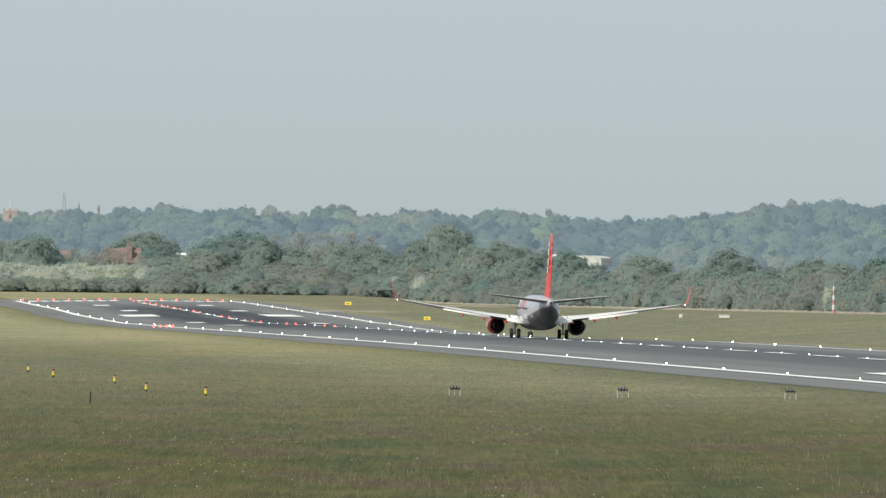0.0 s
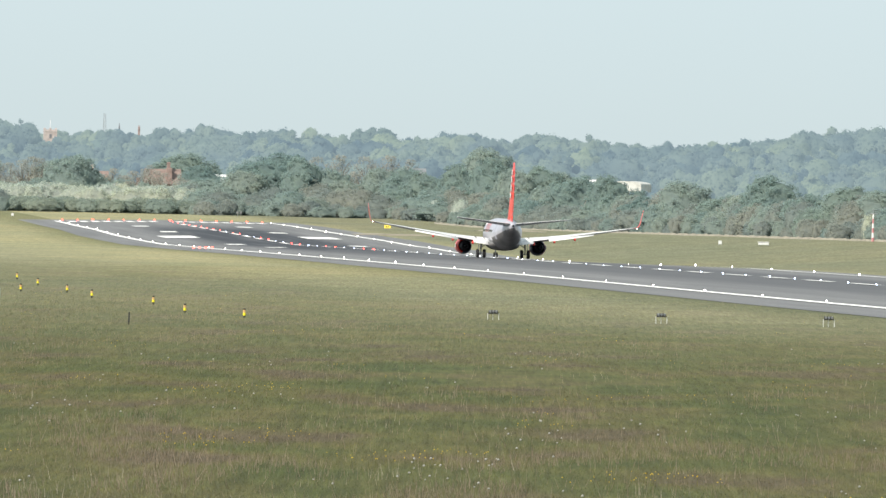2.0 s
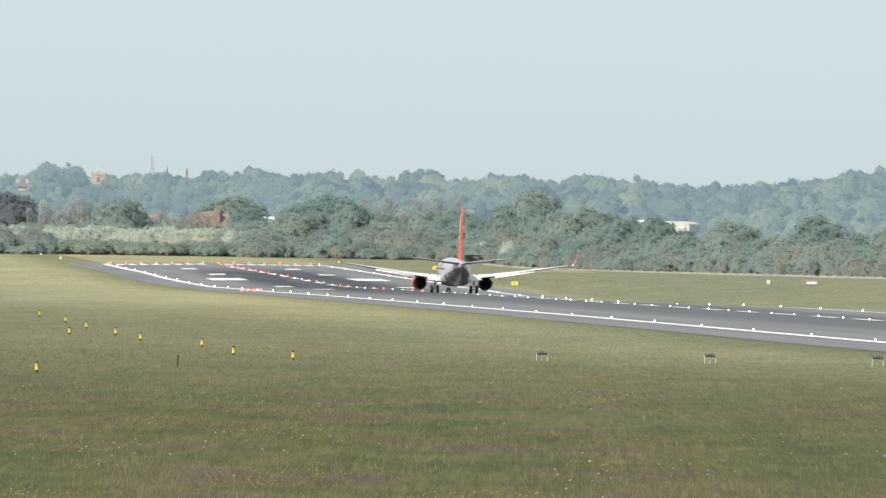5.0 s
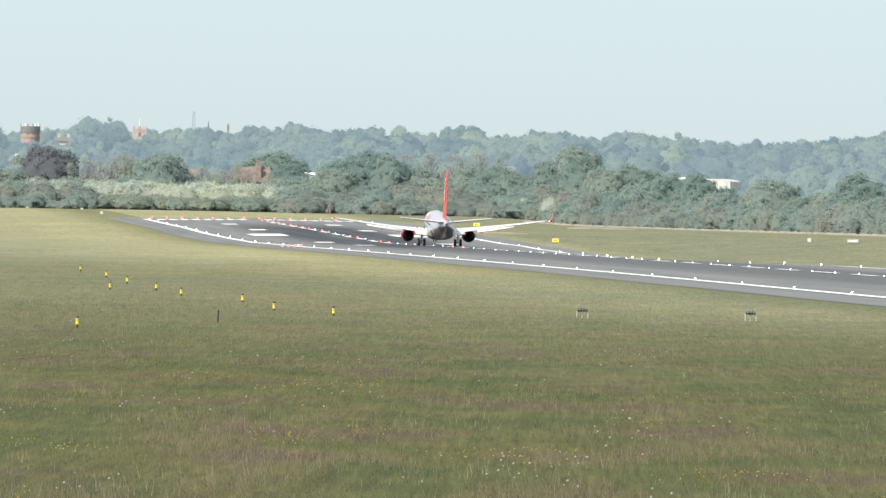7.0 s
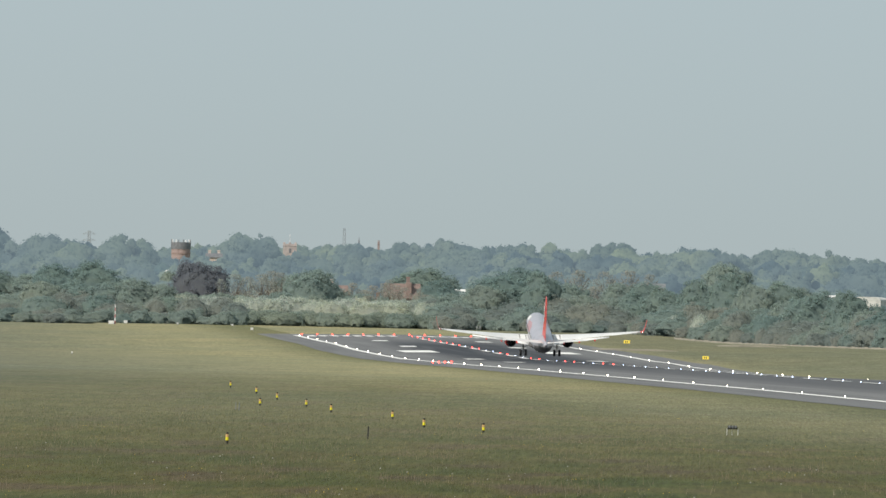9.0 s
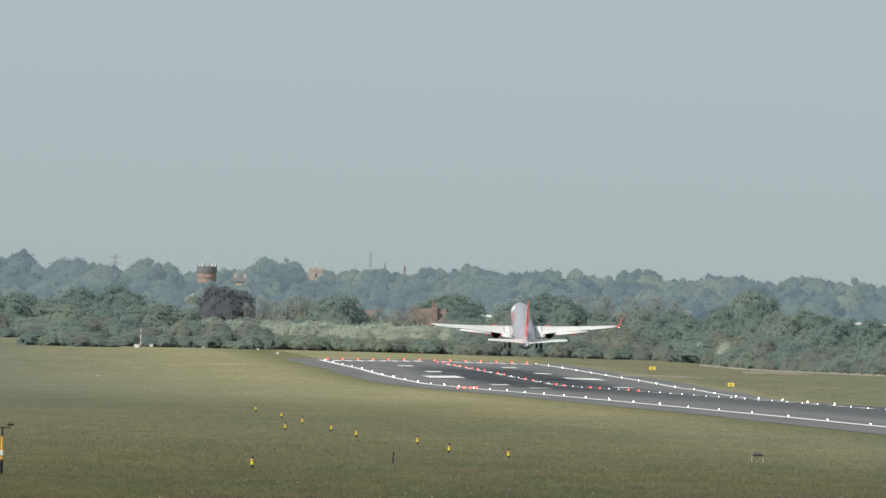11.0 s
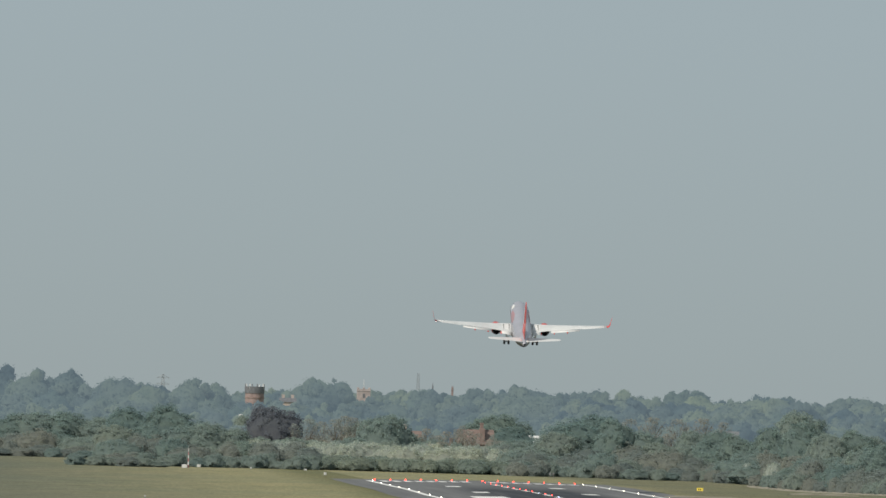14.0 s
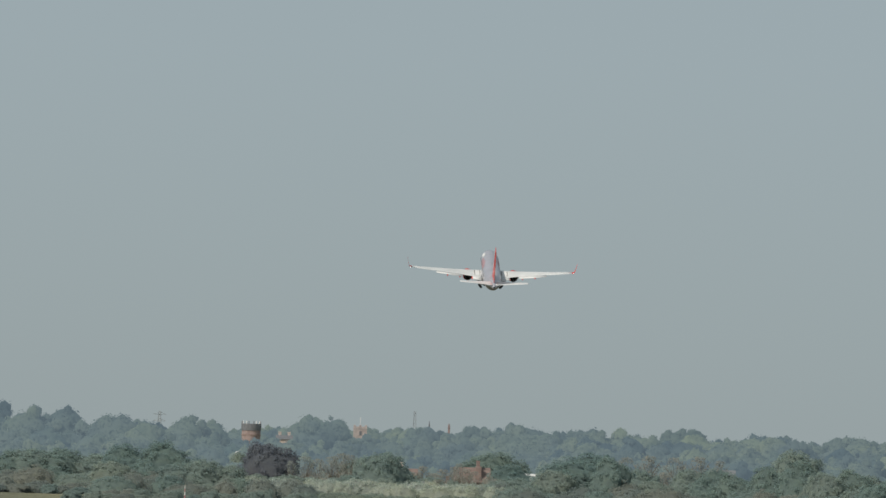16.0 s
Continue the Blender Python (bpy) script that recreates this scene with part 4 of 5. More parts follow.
def make_trees():
    tree = "leafy green tree with a rounded crown beyond the runway"
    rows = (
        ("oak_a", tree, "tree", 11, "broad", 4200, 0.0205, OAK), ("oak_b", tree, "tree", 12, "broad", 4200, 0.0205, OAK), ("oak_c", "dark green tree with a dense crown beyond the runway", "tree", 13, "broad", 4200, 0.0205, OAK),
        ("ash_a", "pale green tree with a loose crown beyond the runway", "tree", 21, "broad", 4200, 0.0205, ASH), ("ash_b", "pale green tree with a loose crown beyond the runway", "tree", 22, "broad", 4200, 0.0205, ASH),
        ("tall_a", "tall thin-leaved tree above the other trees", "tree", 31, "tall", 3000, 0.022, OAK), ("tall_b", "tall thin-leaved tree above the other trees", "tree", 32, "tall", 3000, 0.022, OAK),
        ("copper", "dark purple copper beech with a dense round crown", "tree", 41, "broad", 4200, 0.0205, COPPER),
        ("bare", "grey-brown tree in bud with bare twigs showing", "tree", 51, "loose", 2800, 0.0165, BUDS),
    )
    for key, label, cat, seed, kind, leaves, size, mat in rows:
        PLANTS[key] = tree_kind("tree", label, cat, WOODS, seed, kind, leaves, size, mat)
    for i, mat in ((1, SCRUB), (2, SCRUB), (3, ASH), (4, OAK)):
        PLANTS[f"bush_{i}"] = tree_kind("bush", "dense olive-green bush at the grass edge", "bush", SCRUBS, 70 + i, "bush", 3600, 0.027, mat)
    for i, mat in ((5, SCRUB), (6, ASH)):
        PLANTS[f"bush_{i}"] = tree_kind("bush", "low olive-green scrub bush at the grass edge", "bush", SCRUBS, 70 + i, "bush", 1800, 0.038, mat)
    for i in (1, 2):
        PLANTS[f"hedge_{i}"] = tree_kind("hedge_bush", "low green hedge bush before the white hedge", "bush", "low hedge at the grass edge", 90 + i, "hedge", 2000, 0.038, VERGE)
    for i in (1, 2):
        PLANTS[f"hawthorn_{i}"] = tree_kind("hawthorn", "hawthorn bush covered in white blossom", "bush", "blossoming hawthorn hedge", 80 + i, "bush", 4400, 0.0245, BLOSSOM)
    places = {
        "bare": [(490, 417, 34, 3800), (530, 413, 38, 3790), (575, 415, 38, 3800), (618, 412, 36, 3790), (655, 418, 30, 3800), (222, 450, 22, 3600), (-55, 437, 34, 3590), (28, 440, 30, 3560), (75, 446, 30, 3590), (150, 456, 30, 3560), (262, 462, 28, 3560), (-15, 426, 36, 3600), (130, 444, 28, 3560), (165, 448, 30, 3600), (195, 437, 26, 3690), (248, 458, 24, 3610), (186, 443, 24, 3605), (207, 446, 22, 3590), (560, 441, 36, 3580), (1106, 461, 32, 3000), (-104, 442, 22, 3500), (-78, 433, 30, 3560), (-31, 432, 36, 3580), (-1, 428, 30, 3600)],
        "ash_a": [(55, 423, 42, 3560), (365, 445, 36, 3460), (605, 436, 34, 3560), (541, 459, 34, 3420), (845, 434, 34, 3350), (1251, 467, 36, 2700), (1391, 484, 36, 2580), (-562, 436, 44, 3500), (-216, 454, 34, 3440), (-421, 454, 34, 3430)],
        "ash_b": [(790, 396, 42, 3700), (15, 434, 30, 3620), (100, 452, 26, 3600), (341, 464, 34, 3440), (515, 438, 34, 3560), (591, 463, 32, 3400), (925, 436, 24, 3720), (901, 461, 34, 3200), (1140, 448, 42, 2850), (1491, 459, 44, 2600), (-451, 440, 44, 3500), (-261, 445, 40, 3460), (-301, 451, 36, 3420), (-491, 461, 36, 3430)],
        "oak_a": [(258, 420, 58, 3800), (413, 417, 72, 3480), (685, 442, 36, 3420), (945, 446, 44, 3150), (1206, 475, 38, 2750), (1351, 470, 40, 2660), (1500, 462, 40, 2620), (-392, 426, 46, 3500)],
        "oak_b": [(285, 443, 36, 3700), (645, 441, 36, 3450), (800, 423, 36, 3380), (1004, 448, 38, 3100), (1058, 470, 24, 3100), (1290, 444, 50, 2760), (1560, 455, 44, 2600), (-327, 423, 52, 3480), (-602, 444, 40, 3500)],
        "oak_c": [(464, 422, 32, 3440), (740, 429, 32, 3400), (890, 430, 36, 3700), (1071, 479, 36, 2900), (1431, 456, 46, 2640), (-512, 436, 44, 3520)],
        "tall_a": [(812, 443, 18, 3660)],
        "tall_b": [(750, 438, 18, 3660)],
        "copper": [(-140, 411, 56, 3540)],
    }
    def edge(u):
        if u < -430:                # a strip of open field shows before the trees
            return 3680
        return 3390 if u < 620 else 3390 + (2430 - 3390) * (u - 620) / 950
    for key, spots in places.items():
        for u, top, wide, d in spots:
            plant(key, u, max(d, edge(u) + 75), top, wide * (1.0 if key in ("copper", "bare") else 1.2))
    # scrub in three uneven rows along the edge of the grass, and trees filling in behind it
    rng = random.Random(5)

    u = -720
    while u < 1660:
        if not -70 < u < 262:
            plant(f"bush_{rng.choice((5, 6))}", u, edge(u) + rng.uniform(0, 25), None, rng.uniform(18, 32), h=rng.uniform(2.2, 4.4))
        u += rng.uniform(13, 23)
    u = -720
    while u < 1680:
        if not -70 < u < 262:
            plant(f"bush_{rng.choice((1, 2, 3, 3))}", u, edge(u) + rng.uniform(70, 110), None, rng.uniform(46, 74), h=rng.uniform(5.6, 8.4))
        u += rng.uniform(34, 52)
    u = -720
    while u < 1660:
        if not -70 < u < 262:
            plant(f"bush_{rng.choice((1, 2, 3, 4))}", u, edge(u) + rng.uniform(35, 70), None, rng.uniform(38, 60), h=rng.uniform(4.6, 7.4))
        u += rng.uniform(24, 38)
    u = -720
    while u < 1680:
        if not -60 < u < 250:
            plant(rng.choice(("ash_a", "ash_b", "oak_b", "ash_b", "bare")), u, edge(u) + rng.uniform(90, 150), None, rng.uniform(30, 46), h=rng.uniform(6.5, 9.0))
        u += rng.uniform(24, 42)
    plant("ash_a", -197, 3850, 431, 18)
    # the white hedge beside the houses, with dark bushes at its foot
    u = -175
    while u < 262:
        plant(f"hawthorn_{rng.choice((1, 2))}", u, 3455 + rng.uniform(0, 20), None, rng.uniform(34, 52), h=rng.uniform(6.3, 7.7))
        u += rng.uniform(12, 20)
    u = -80
    while u < 270:
        plant(f"hedge_{rng.choice((1, 2))}", u, 3415 + rng.uniform(0, 20), None, rng.uniform(26, 38), h=rng.uniform(3.4, 4.3))
        u += rng.uniform(14, 22)
    for u in (-350, -372, -398, -425, -455, -490):
        plant(f"bush_{rng.choice((5, 6))}", u, 3310 + rng.uniform(0, 25), None, rng.uniform(26, 36), h=rng.uniform(2.2, 3.0) if u < -360 else 1.7)
    # low trees and scrub behind the hedge
    u = -70
    while u < 290:
        plant(rng.choice(("bare", "ash_b", "bare", "bush_3")), u, 3520 + rng.uniform(0, 60), None, rng.uniform(26, 38), h=rng.uniform(6.2, 8.2) * (0.8 if 195 < u < 250 else 1.0))
        u += rng.uniform(16, 28)
    for u, v, d, w in ((700, 486, 3332, 19), (745, 483, 3288, 19), (1472, 496, 2545, 20), (-380, 478, 3440, 18)):
        plant("hawthorn_1", u, d, v, w)


SKYLINE = [(-720, 385), (-543, 392), (-468, 392), (-342, 402), (-202, 388), (-102, 384), (-2, 380), (59, 384), (129, 378), (199, 383), (319, 373), (429, 378), (499, 379), (544, 383), (599, 371), (639, 380), (665, 388), (734, 367), (774, 375), (800, 386),
           (849, 376), (899, 372), (930, 386), (1009, 383), (1100, 390), (1160, 386), (1219, 377), (1289, 371), (1349, 362), (1419, 353), (1479, 351), (1567, 356), (1750, 362)]


# gaps in the woods through which buildings show: bearings, and the highest that trees before them reach
GAPS = ((-8, 42, 394, 4590), (-206, -148, 403, 4330), (-140, -94, 404, 4240), (1012, 1082, 466, 3950), (955, 1012, 448, 3890), (88, 118, 449, 3650), (312, 330, 452, 3780), (884, 906, 452, 3790), (660, 684, 452, 3790))


def make_far_woods():
    """Wooded slopes in the distance: uncountable crowns, one object for each slope."""
    ico = bmesh.new()
    bmesh.ops.create_icosphere(ico, subdivisions=2, radius=1)
    fine = np.array([v.co[:] for v in ico.verts]), [tuple(v.index for v in f.verts) for f in ico.faces]
    ico.free()
    ico = bmesh.new()
    bmesh.ops.create_icosphere(ico, subdivisions=1, radius=1)
    plain = np.array([v.co[:] for v in ico.verts]), [tuple(v.index for v in f.verts) for f in ico.faces]
    ico.free()

    def wood(name, label, rows, seed, mat, skyline, big=()):
        rng = np.random.default_rng(seed)
        verts, faces, normals = [], [], []
        up = np.array([0.0, -0.25, 0.45])

        def crown(u, dd, h, r):
            g = site(u, dd)
            lobes = [(0, 0, h - r * 0.95, r * 0.92)]
            lean, high = rng.uniform(0, 6.28), rng.uniform(0.75, 1.0)
            for _ in range(20):
                a, e = rng.uniform(0, 6.28), rng.uniform(-0.5, 1.5)
                w = r * rng.uniform(0.62, 1.0) * (1 + 0.22 * math.cos(a - lean))
                lobes.append((math.cos(a) * math.cos(e) * w * 1.25, math.sin(a) * math.cos(e) * w, h - r + math.sin(e) * w * high, r * rng.uniform(0.16, 0.36)))
            for x, y, z, q in lobes:
                c0 = np.array([g.x + x, g.y + y, g.z + z])
                out = np.array([x, y, z - h + r]) / r * 0.7
                ball, tris = fine if q > r * 0.8 else plain
                k = len(verts)
                verts.extend((ball * q * rng.uniform(0.80, 1.05, (len(ball), 1)) + c0).tolist())
                normals.extend((ball * 0.6 + out + up).tolist())
                faces.extend((k + a, k + c, k + e) for a, c, e in tris)
                n = int(110 * (q / 4) ** 2) + 12
                v = rng.normal(size=(n, 3))
                v /= np.linalg.norm(v, axis=1)[:, None]
                v[:, 1] = -np.abs(v[:, 1])
                c = v * q * np.where(rng.random((n, 1)) < 0.15, rng.uniform(1.0, 1.06, (n, 1)), rng.uniform(0.92, 1.03, (n, 1))) + c0
                nn = v + rng.normal(0, 0.3, (n, 3))
                a = np.cross(nn, rng.normal(size=(n, 3)))
                a /= np.linalg.norm(a, axis=1)[:, None]
                bb = np.cross(nn, a)
                bb /= np.linalg.norm(bb, axis=1)[:, None]
                s = rng.uniform(0.20, 0.48, (n, 1))
                k = len(verts)
                verts.extend(np.stack([c - a * s, c + a * s, c + bb * s * 1.4], 1).reshape(-1, 3).tolist())
                normals.extend(np.repeat(v * 0.6 + out + up + rng.normal(0, 0.18, v.shape), 3, axis=0).tolist())
                faces.extend((k + 3 * i, k + 3 * i + 1, k + 3 * i + 2) for i in range(n))
        for d, spread in rows:
            u = -820.0
            while u < 1820:
                dd = d + rng.uniform(-25, 25)
                z = site(u, dd).z
                if skyline:
                    h = max(6.0, height_at(along(SKYLINE, u) + rng.normal(2.0, 1.7), dd) - z)
                else:
                    h = rng.uniform(8, 13.5)
                r = min(h * 0.6, rng.uniform(6.0, 9.5) if skyline else rng.uniform(3.8, 8.6))
                for u0, u1, v, far in GAPS:
                    if u0 - 40 < u < u1 + 40 and dd < far + 60:
                        h = min(h, height_at(v + 3, dd) - z)
                        r = min(r, 4.2)
                if h > 2.5:
                    crown(u, dd, h, min(r, h * 0.6))
                u += spread * rng.uniform(0.6, 1.4)
        for u, v, wide, d in big:
            crown(u, d, height_at(v, d) - site(u, d).z, wide * d / F)
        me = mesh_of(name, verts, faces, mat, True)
        me.normals_split_custom_set_from_vertices(normals)
        tagged(new(name, me), label, "woodland", kind="stuff")
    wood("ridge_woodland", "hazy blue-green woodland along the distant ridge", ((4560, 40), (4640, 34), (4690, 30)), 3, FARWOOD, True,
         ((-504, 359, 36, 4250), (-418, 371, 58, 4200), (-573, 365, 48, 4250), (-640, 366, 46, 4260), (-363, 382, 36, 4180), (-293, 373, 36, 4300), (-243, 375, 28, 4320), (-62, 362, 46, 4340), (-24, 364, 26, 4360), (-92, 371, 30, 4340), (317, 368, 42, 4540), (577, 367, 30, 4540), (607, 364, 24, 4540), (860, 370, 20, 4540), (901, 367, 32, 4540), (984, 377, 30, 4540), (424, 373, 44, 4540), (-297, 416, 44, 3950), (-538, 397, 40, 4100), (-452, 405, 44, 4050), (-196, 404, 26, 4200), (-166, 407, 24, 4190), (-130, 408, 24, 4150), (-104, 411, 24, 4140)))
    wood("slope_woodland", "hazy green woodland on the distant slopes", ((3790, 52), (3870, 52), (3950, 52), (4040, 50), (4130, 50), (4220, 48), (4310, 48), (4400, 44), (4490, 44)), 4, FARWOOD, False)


make_trees()
make_far_woods()


# ---- buildings and masts in the distance ----
def thing_at(name, u, d, label, category, group="", turn=0.0, sink=0.3):
    p = site(u, d)
    ob = empty(name, Matrix.Translation(p - Vector((0, 0, sink))) @ pose(0, 0, 0, 0, 0, turn))
    return tagged(ob, label, category, group)


def gable(bm, w, l, h, z, over=0.3):
    """A pitched roof with overhang, ridge along x."""
    a, b = w / 2 + over, l / 2 + over
    t = 0.18
    vs = [bm.verts.new(p) for p in ((-a, -b, z), (a, -b, z), (a, b, z), (-a, b, z), (-a, 0, z + h), (a, 0, z + h), (-a, -b, z - t), (a, -b, z - t), (a, b, z - t), (-a, b, z - t))]
    for f in ((0, 1, 5, 4), (2, 3, 4, 5), (0, 4, 3), (1, 2, 5), (6, 7, 1, 0), (7, 8, 2, 1), (8, 9, 3, 2), (9, 6, 0, 3), (6, 9, 8, 7)):
        bm.faces.new([vs[i] for i in f])


def house(u, d, w, l, wall, roof, label, wall_mat, roof_mat, turn=0, chimneys=((0.3, 0.0),), stack=1.6):
    h = thing_at("house", u, d, label, "house", "houses behind the trees", turn)
    bm = bmesh.new()
    box(bm, (w, l, wall), (0, 0, wall / 2))
    part("wall", bm, wall_mat, h)
    bm = bmesh.new()
    gable(bm, w, l, roof, wall)
    rf = part("roof", bm, roof_mat, h)
    for cx, cy in chimneys:
        bm = bmesh.new()
        box(bm, (0.9, 0.6, roof + stack), (cx * w, cy * l, wall + (roof + stack) / 2), 0.03)
        box(bm, (1.05, 0.75, 0.18), (cx * w, cy * l, wall + roof + stack - 0.2), 0.02)
        part("chimney", bm, wall_mat, rf)
    n = max(2, int(w / 2.4))
    for fl in range(max(1, int(wall / 2.6))):
        for i in range(n):
            wx = (i + 0.5) / n * w - w / 2
            win = empty("window", Matrix.Translation((wx, -l / 2 - 0.02, 1.3 + 2.6 * fl)))
            win.parent = h
            bm = bmesh.new()
            for x, z, sx, sz in ((0, 0.6, 1.1, 0.1), (0, -0.6, 1.1, 0.1), (-0.5, 0, 0.1, 1.2), (0.5, 0, 0.1, 1.2), (0, 0, 0.06, 1.2)):
                box(bm, (sx, 0.1, sz), (x, 0, z))
            part("frame", bm, RENDER, win)
            bm = bmesh.new()
            box(bm, (0.95, 0.04, 1.1), (0, 0.02, 0))
            part("pane", bm, SLATE, win)
    return h


def lattice(bm, w0, w1, z0, z1, n, r=0.05):
    """A square lattice tower that narrows upwards."""
    def corner(k, q):
        w = (w0 + (w1 - w0) * q) / 2
        return ((-w, w, w, -w)[k % 4], (-w, -w, w, w)[k % 4], z0 + (z1 - z0) * q)
    for k in range(4):
        tube(bm, corner(k, 0), corner(k, 1), r, r, 4)
        for i in range(n):
            tube(bm, corner(k, i / n), corner(k + 1, (i + 1) / n), r * 0.6, r * 0.6, 4)
            tube(bm, corner(k + 1, i / n), corner(k, (i + 1) / n), r * 0.6, r * 0.6, 4)


def make_buildings():
    # the brick house with the broad chimney, among the trees by the white hedge
    h = house(217, 3720, 9.2, 6.0, 6.6, 3.9, "red-brick house with a brown tiled roof and broad chimney", BRICK, TILES, 8, ((0.16, -0.2),), 1.8)
    bm = bmesh.new()
    box(bm, (1.5, 1.2, 4.8), (1.5, -2.2, 8.4), 0.05)
    part("chimney_breast", bm, BRICK, h, "broad brick chimney breast")
    house(166, 3730, 4.2, 5.5, 4.4, 2.0, "red-brick house half hidden by bare trees", BRICK, TILES, -6, ((0.3, 0),))
    house(103, 3660, 5.0, 5.0, 8.5, 1.6, "pale pink rendered house with a tiled roof", RENDER, TILES, 0, ((-0.3, 0),))
    house(137, 3480, 1.4, 2.4, 6.6, 0.8, "small white rendered outhouse beside the hedge", WHITE, SLATE, 0, ())
    house(163, 3480, 2.4, 3.0, 6.0, 0.4, "low white-walled shed beside the hedge", WHITE, WHITE, 0, ())
    house(320, 3790, 2.6, 3.0, 8.3, 0.5, "tall white shed roof showing above the trees", WHITE, WHITE, 0, ())
    house(-117, 4290, 4.6, 6.0, 10.9, 1.2, "tan rendered house with chimneys on the slope", RENDER, SLATE, 4, ((-0.3, 0.1), (0.32, 0.1)), 1.0)
    house(1238, 4000, 4.5, 5.0, 2.9, 1.3, "small house with a red tiled roof on the slope", RENDER, TILES, 0)
    house(1362, 4000, 5.0, 5.0, 3.0, 1.3, "small house with a red tiled roof on the slope", RENDER, TILES, 5)
    house(-197, 3900, 0.9, 2.0, 11.2, 0.5, "small white gable among the trees", WHITE, WHITE, 20, ())
    house(670, 3800, 3.6, 4.0, height_at(441, 3800) - site(670, 3800).z, 1.3, "pale grey roof among the trees", RENDER, STEEL, 0, ())
    house(895, 3800, 2.6, 3.0, height_at(447, 3800) - site(895, 3800).z, 0.5, "small white-walled house glimpsed among the trees", WHITE, SLATE, 10, ())
    # church tower
    d = 4600
    t = thing_at("church_tower", 17, d, "square pink sandstone church tower with battlements and flagpole", "church tower", turn=4)
    top = height_at(378, d) - site(17, d).z + 0.3
    w = 4.3
    bm = bmesh.new()
    box(bm, (w, w, top), (0, 0, top / 2))
    part("tower", bm, STONE, t)
    for sx in (-1, 0, 1):
        for sy in (-1, 0, 1):
            if sx or sy:
                bm = bmesh.new()
                box(bm, (0.6, 0.6, 0.5), (sx * (w / 2 - 0.3), sy * (w / 2 - 0.3), top + 0.25), 0.03)
                part("merlon", bm, STONE, t)
    bm = bmesh.new()
    box(bm, (0.75, 0.1, 1.4), (0, -w / 2 - 0.02, top - 2.2), 0.02)
    part("belfry_window", bm, SLATE, t)
    bm = bmesh.new()
    box(bm, (w + 0.25, w + 0.25, 0.25), (0, 0, top - 0.6), 0.03)
    part("string_course", bm, STONE, t)
    bm = bmesh.new()
    tube(bm, (0, 0, top), (0, 0, top + 3.2), 0.11, 0.08, 6)
    part("flagpole", bm, WHITE, t)
    # water tower
    d = 4380
    t = thing_at("water_tower", -176, d, "round red-brick water tower with a dark tank and aerials", "water tower")
    z1, z2 = height_at(391, d) - site(-176, d).z + 0.3, height_at(379, d) - site(-176, d).z + 0.3
    bm = bmesh.new()
    tube(bm, (0, 0, 0), (0, 0, z1), 2.95, 2.95, 28)
    part("drum", bm, DULL_BRICK, t)
    bm = bmesh.new()
    tube(bm, (0, 0, z1 - 1.6), (0, 0, z1 - 1.1), 3.06, 3.06, 28)
    part("brick_band", bm, BRICK, t)
    bm = bmesh.new()
    tube(bm, (0, 0, z1), (0, 0, z2), 3.1, 3.15, 28)
    part("tank", bm, SLATE, t, "dark grey tank")
    for a in range(8):
        bm = bmesh.new()
        q = a * 0.785 + 0.3
        box(bm, (0.34, 0.16, 1.5), (3.0 * math.cos(q), 3.0 * math.sin(q), z2 + 0.1), 0.03)
        part("aerial_panel", bm, WHITE if a % 2 else STEEL, t)
    # lattice masts, a spire and a chimney on the skyline
    for u, v, d, w, arms, label in ((113, 346, 4720, 1.7, 0, "tall grey lattice radio mast on the skyline"), (-339, 360, 4800, 2.2, 3, "grey steel electricity pylon on the skyline")):
        t = thing_at("lattice_mast", u, d, label, "mast")
        top = height_at(v, d) - site(u, d).z
        bm = bmesh.new()
        lattice(bm, w, 0.6, 0, top, 14, 0.055)
        part("frame", bm, STEEL, t)
        for k in range(arms):
            bm = bmesh.new()
            z = top - 1.2 - 2.2 * k
            tube(bm, (-2.2, 0, z), (2.2, 0, z), 0.05, 0.05, 4)
            tube(bm, (-2.2, 0, z), (0, 0, z + 0.9), 0.04, 0.04, 4)
            tube(bm, (2.2, 0, z), (0, 0, z + 0.9), 0.04, 0.04, 4)
            part("cross_arm", bm, STEEL, t)
    t = thing_at("church_spire", 139, 4700, "slender dark slate spire above the trees", "spire")
    top = height_at(362, 4700) - site(139, 4700).z
    bm = bmesh.new()
    tube(bm, (0, 0, top - 6.5), (0, 0, top), 0.75, 0.05, 8)
    part("spire", bm, SLATE, t)
    bm = bmesh.new()
    box(bm, (1.5, 1.5, top - 6.3), (0, 0, (top - 6.3) / 2))
    part("tower", bm, STONE, t)
    t = thing_at("brick_chimney", 174, 4690, "tall brick chimney with pots on the skyline", "chimney")
    top = height_at(369, 4690) - site(174, 4690).z
    bm = bmesh.new()
    box(bm, (0.7, 0.7, top), (0, 0, top / 2), 0.04)
    box(bm, (0.9, 0.9, 0.3), (0, 0, top - 0.9), 0.04)
    part("stack", bm, DULL_BRICK, t)
    for x in (-0.18, 0.18):
        bm = bmesh.new()
        tube(bm, (x, 0, top), (x, 0, top + 0.5), 0.12, 0.1, 8)
        part("pot", bm, DULL_BRICK, t)
    # the white warehouse, with a barrel roof
    d = 3960
    t = thing_at("warehouse", 1046, d, "long white warehouse with a barrel roof behind the trees", "warehouse", turn=-12)
    eave = height_at(454, d) - site(1040, d).z
    bm = bmesh.new()
    box(bm, (8.96, 14.7, eave), (0, 0, eave / 2))
    part("wall", bm, SHEET, t)
    bm = bmesh.new()
    rings = []
    for y in (-7.4, 7.4):
        rings.append([(4.5 * math.cos(a), y, eave - 0.1 + 1.0 * math.sin(a)) for a in [math.pi * i / 12 for i in range(13)]])
    loft(bm, rings)
    part("roof", bm, SHEET, t, "white sheet roof")
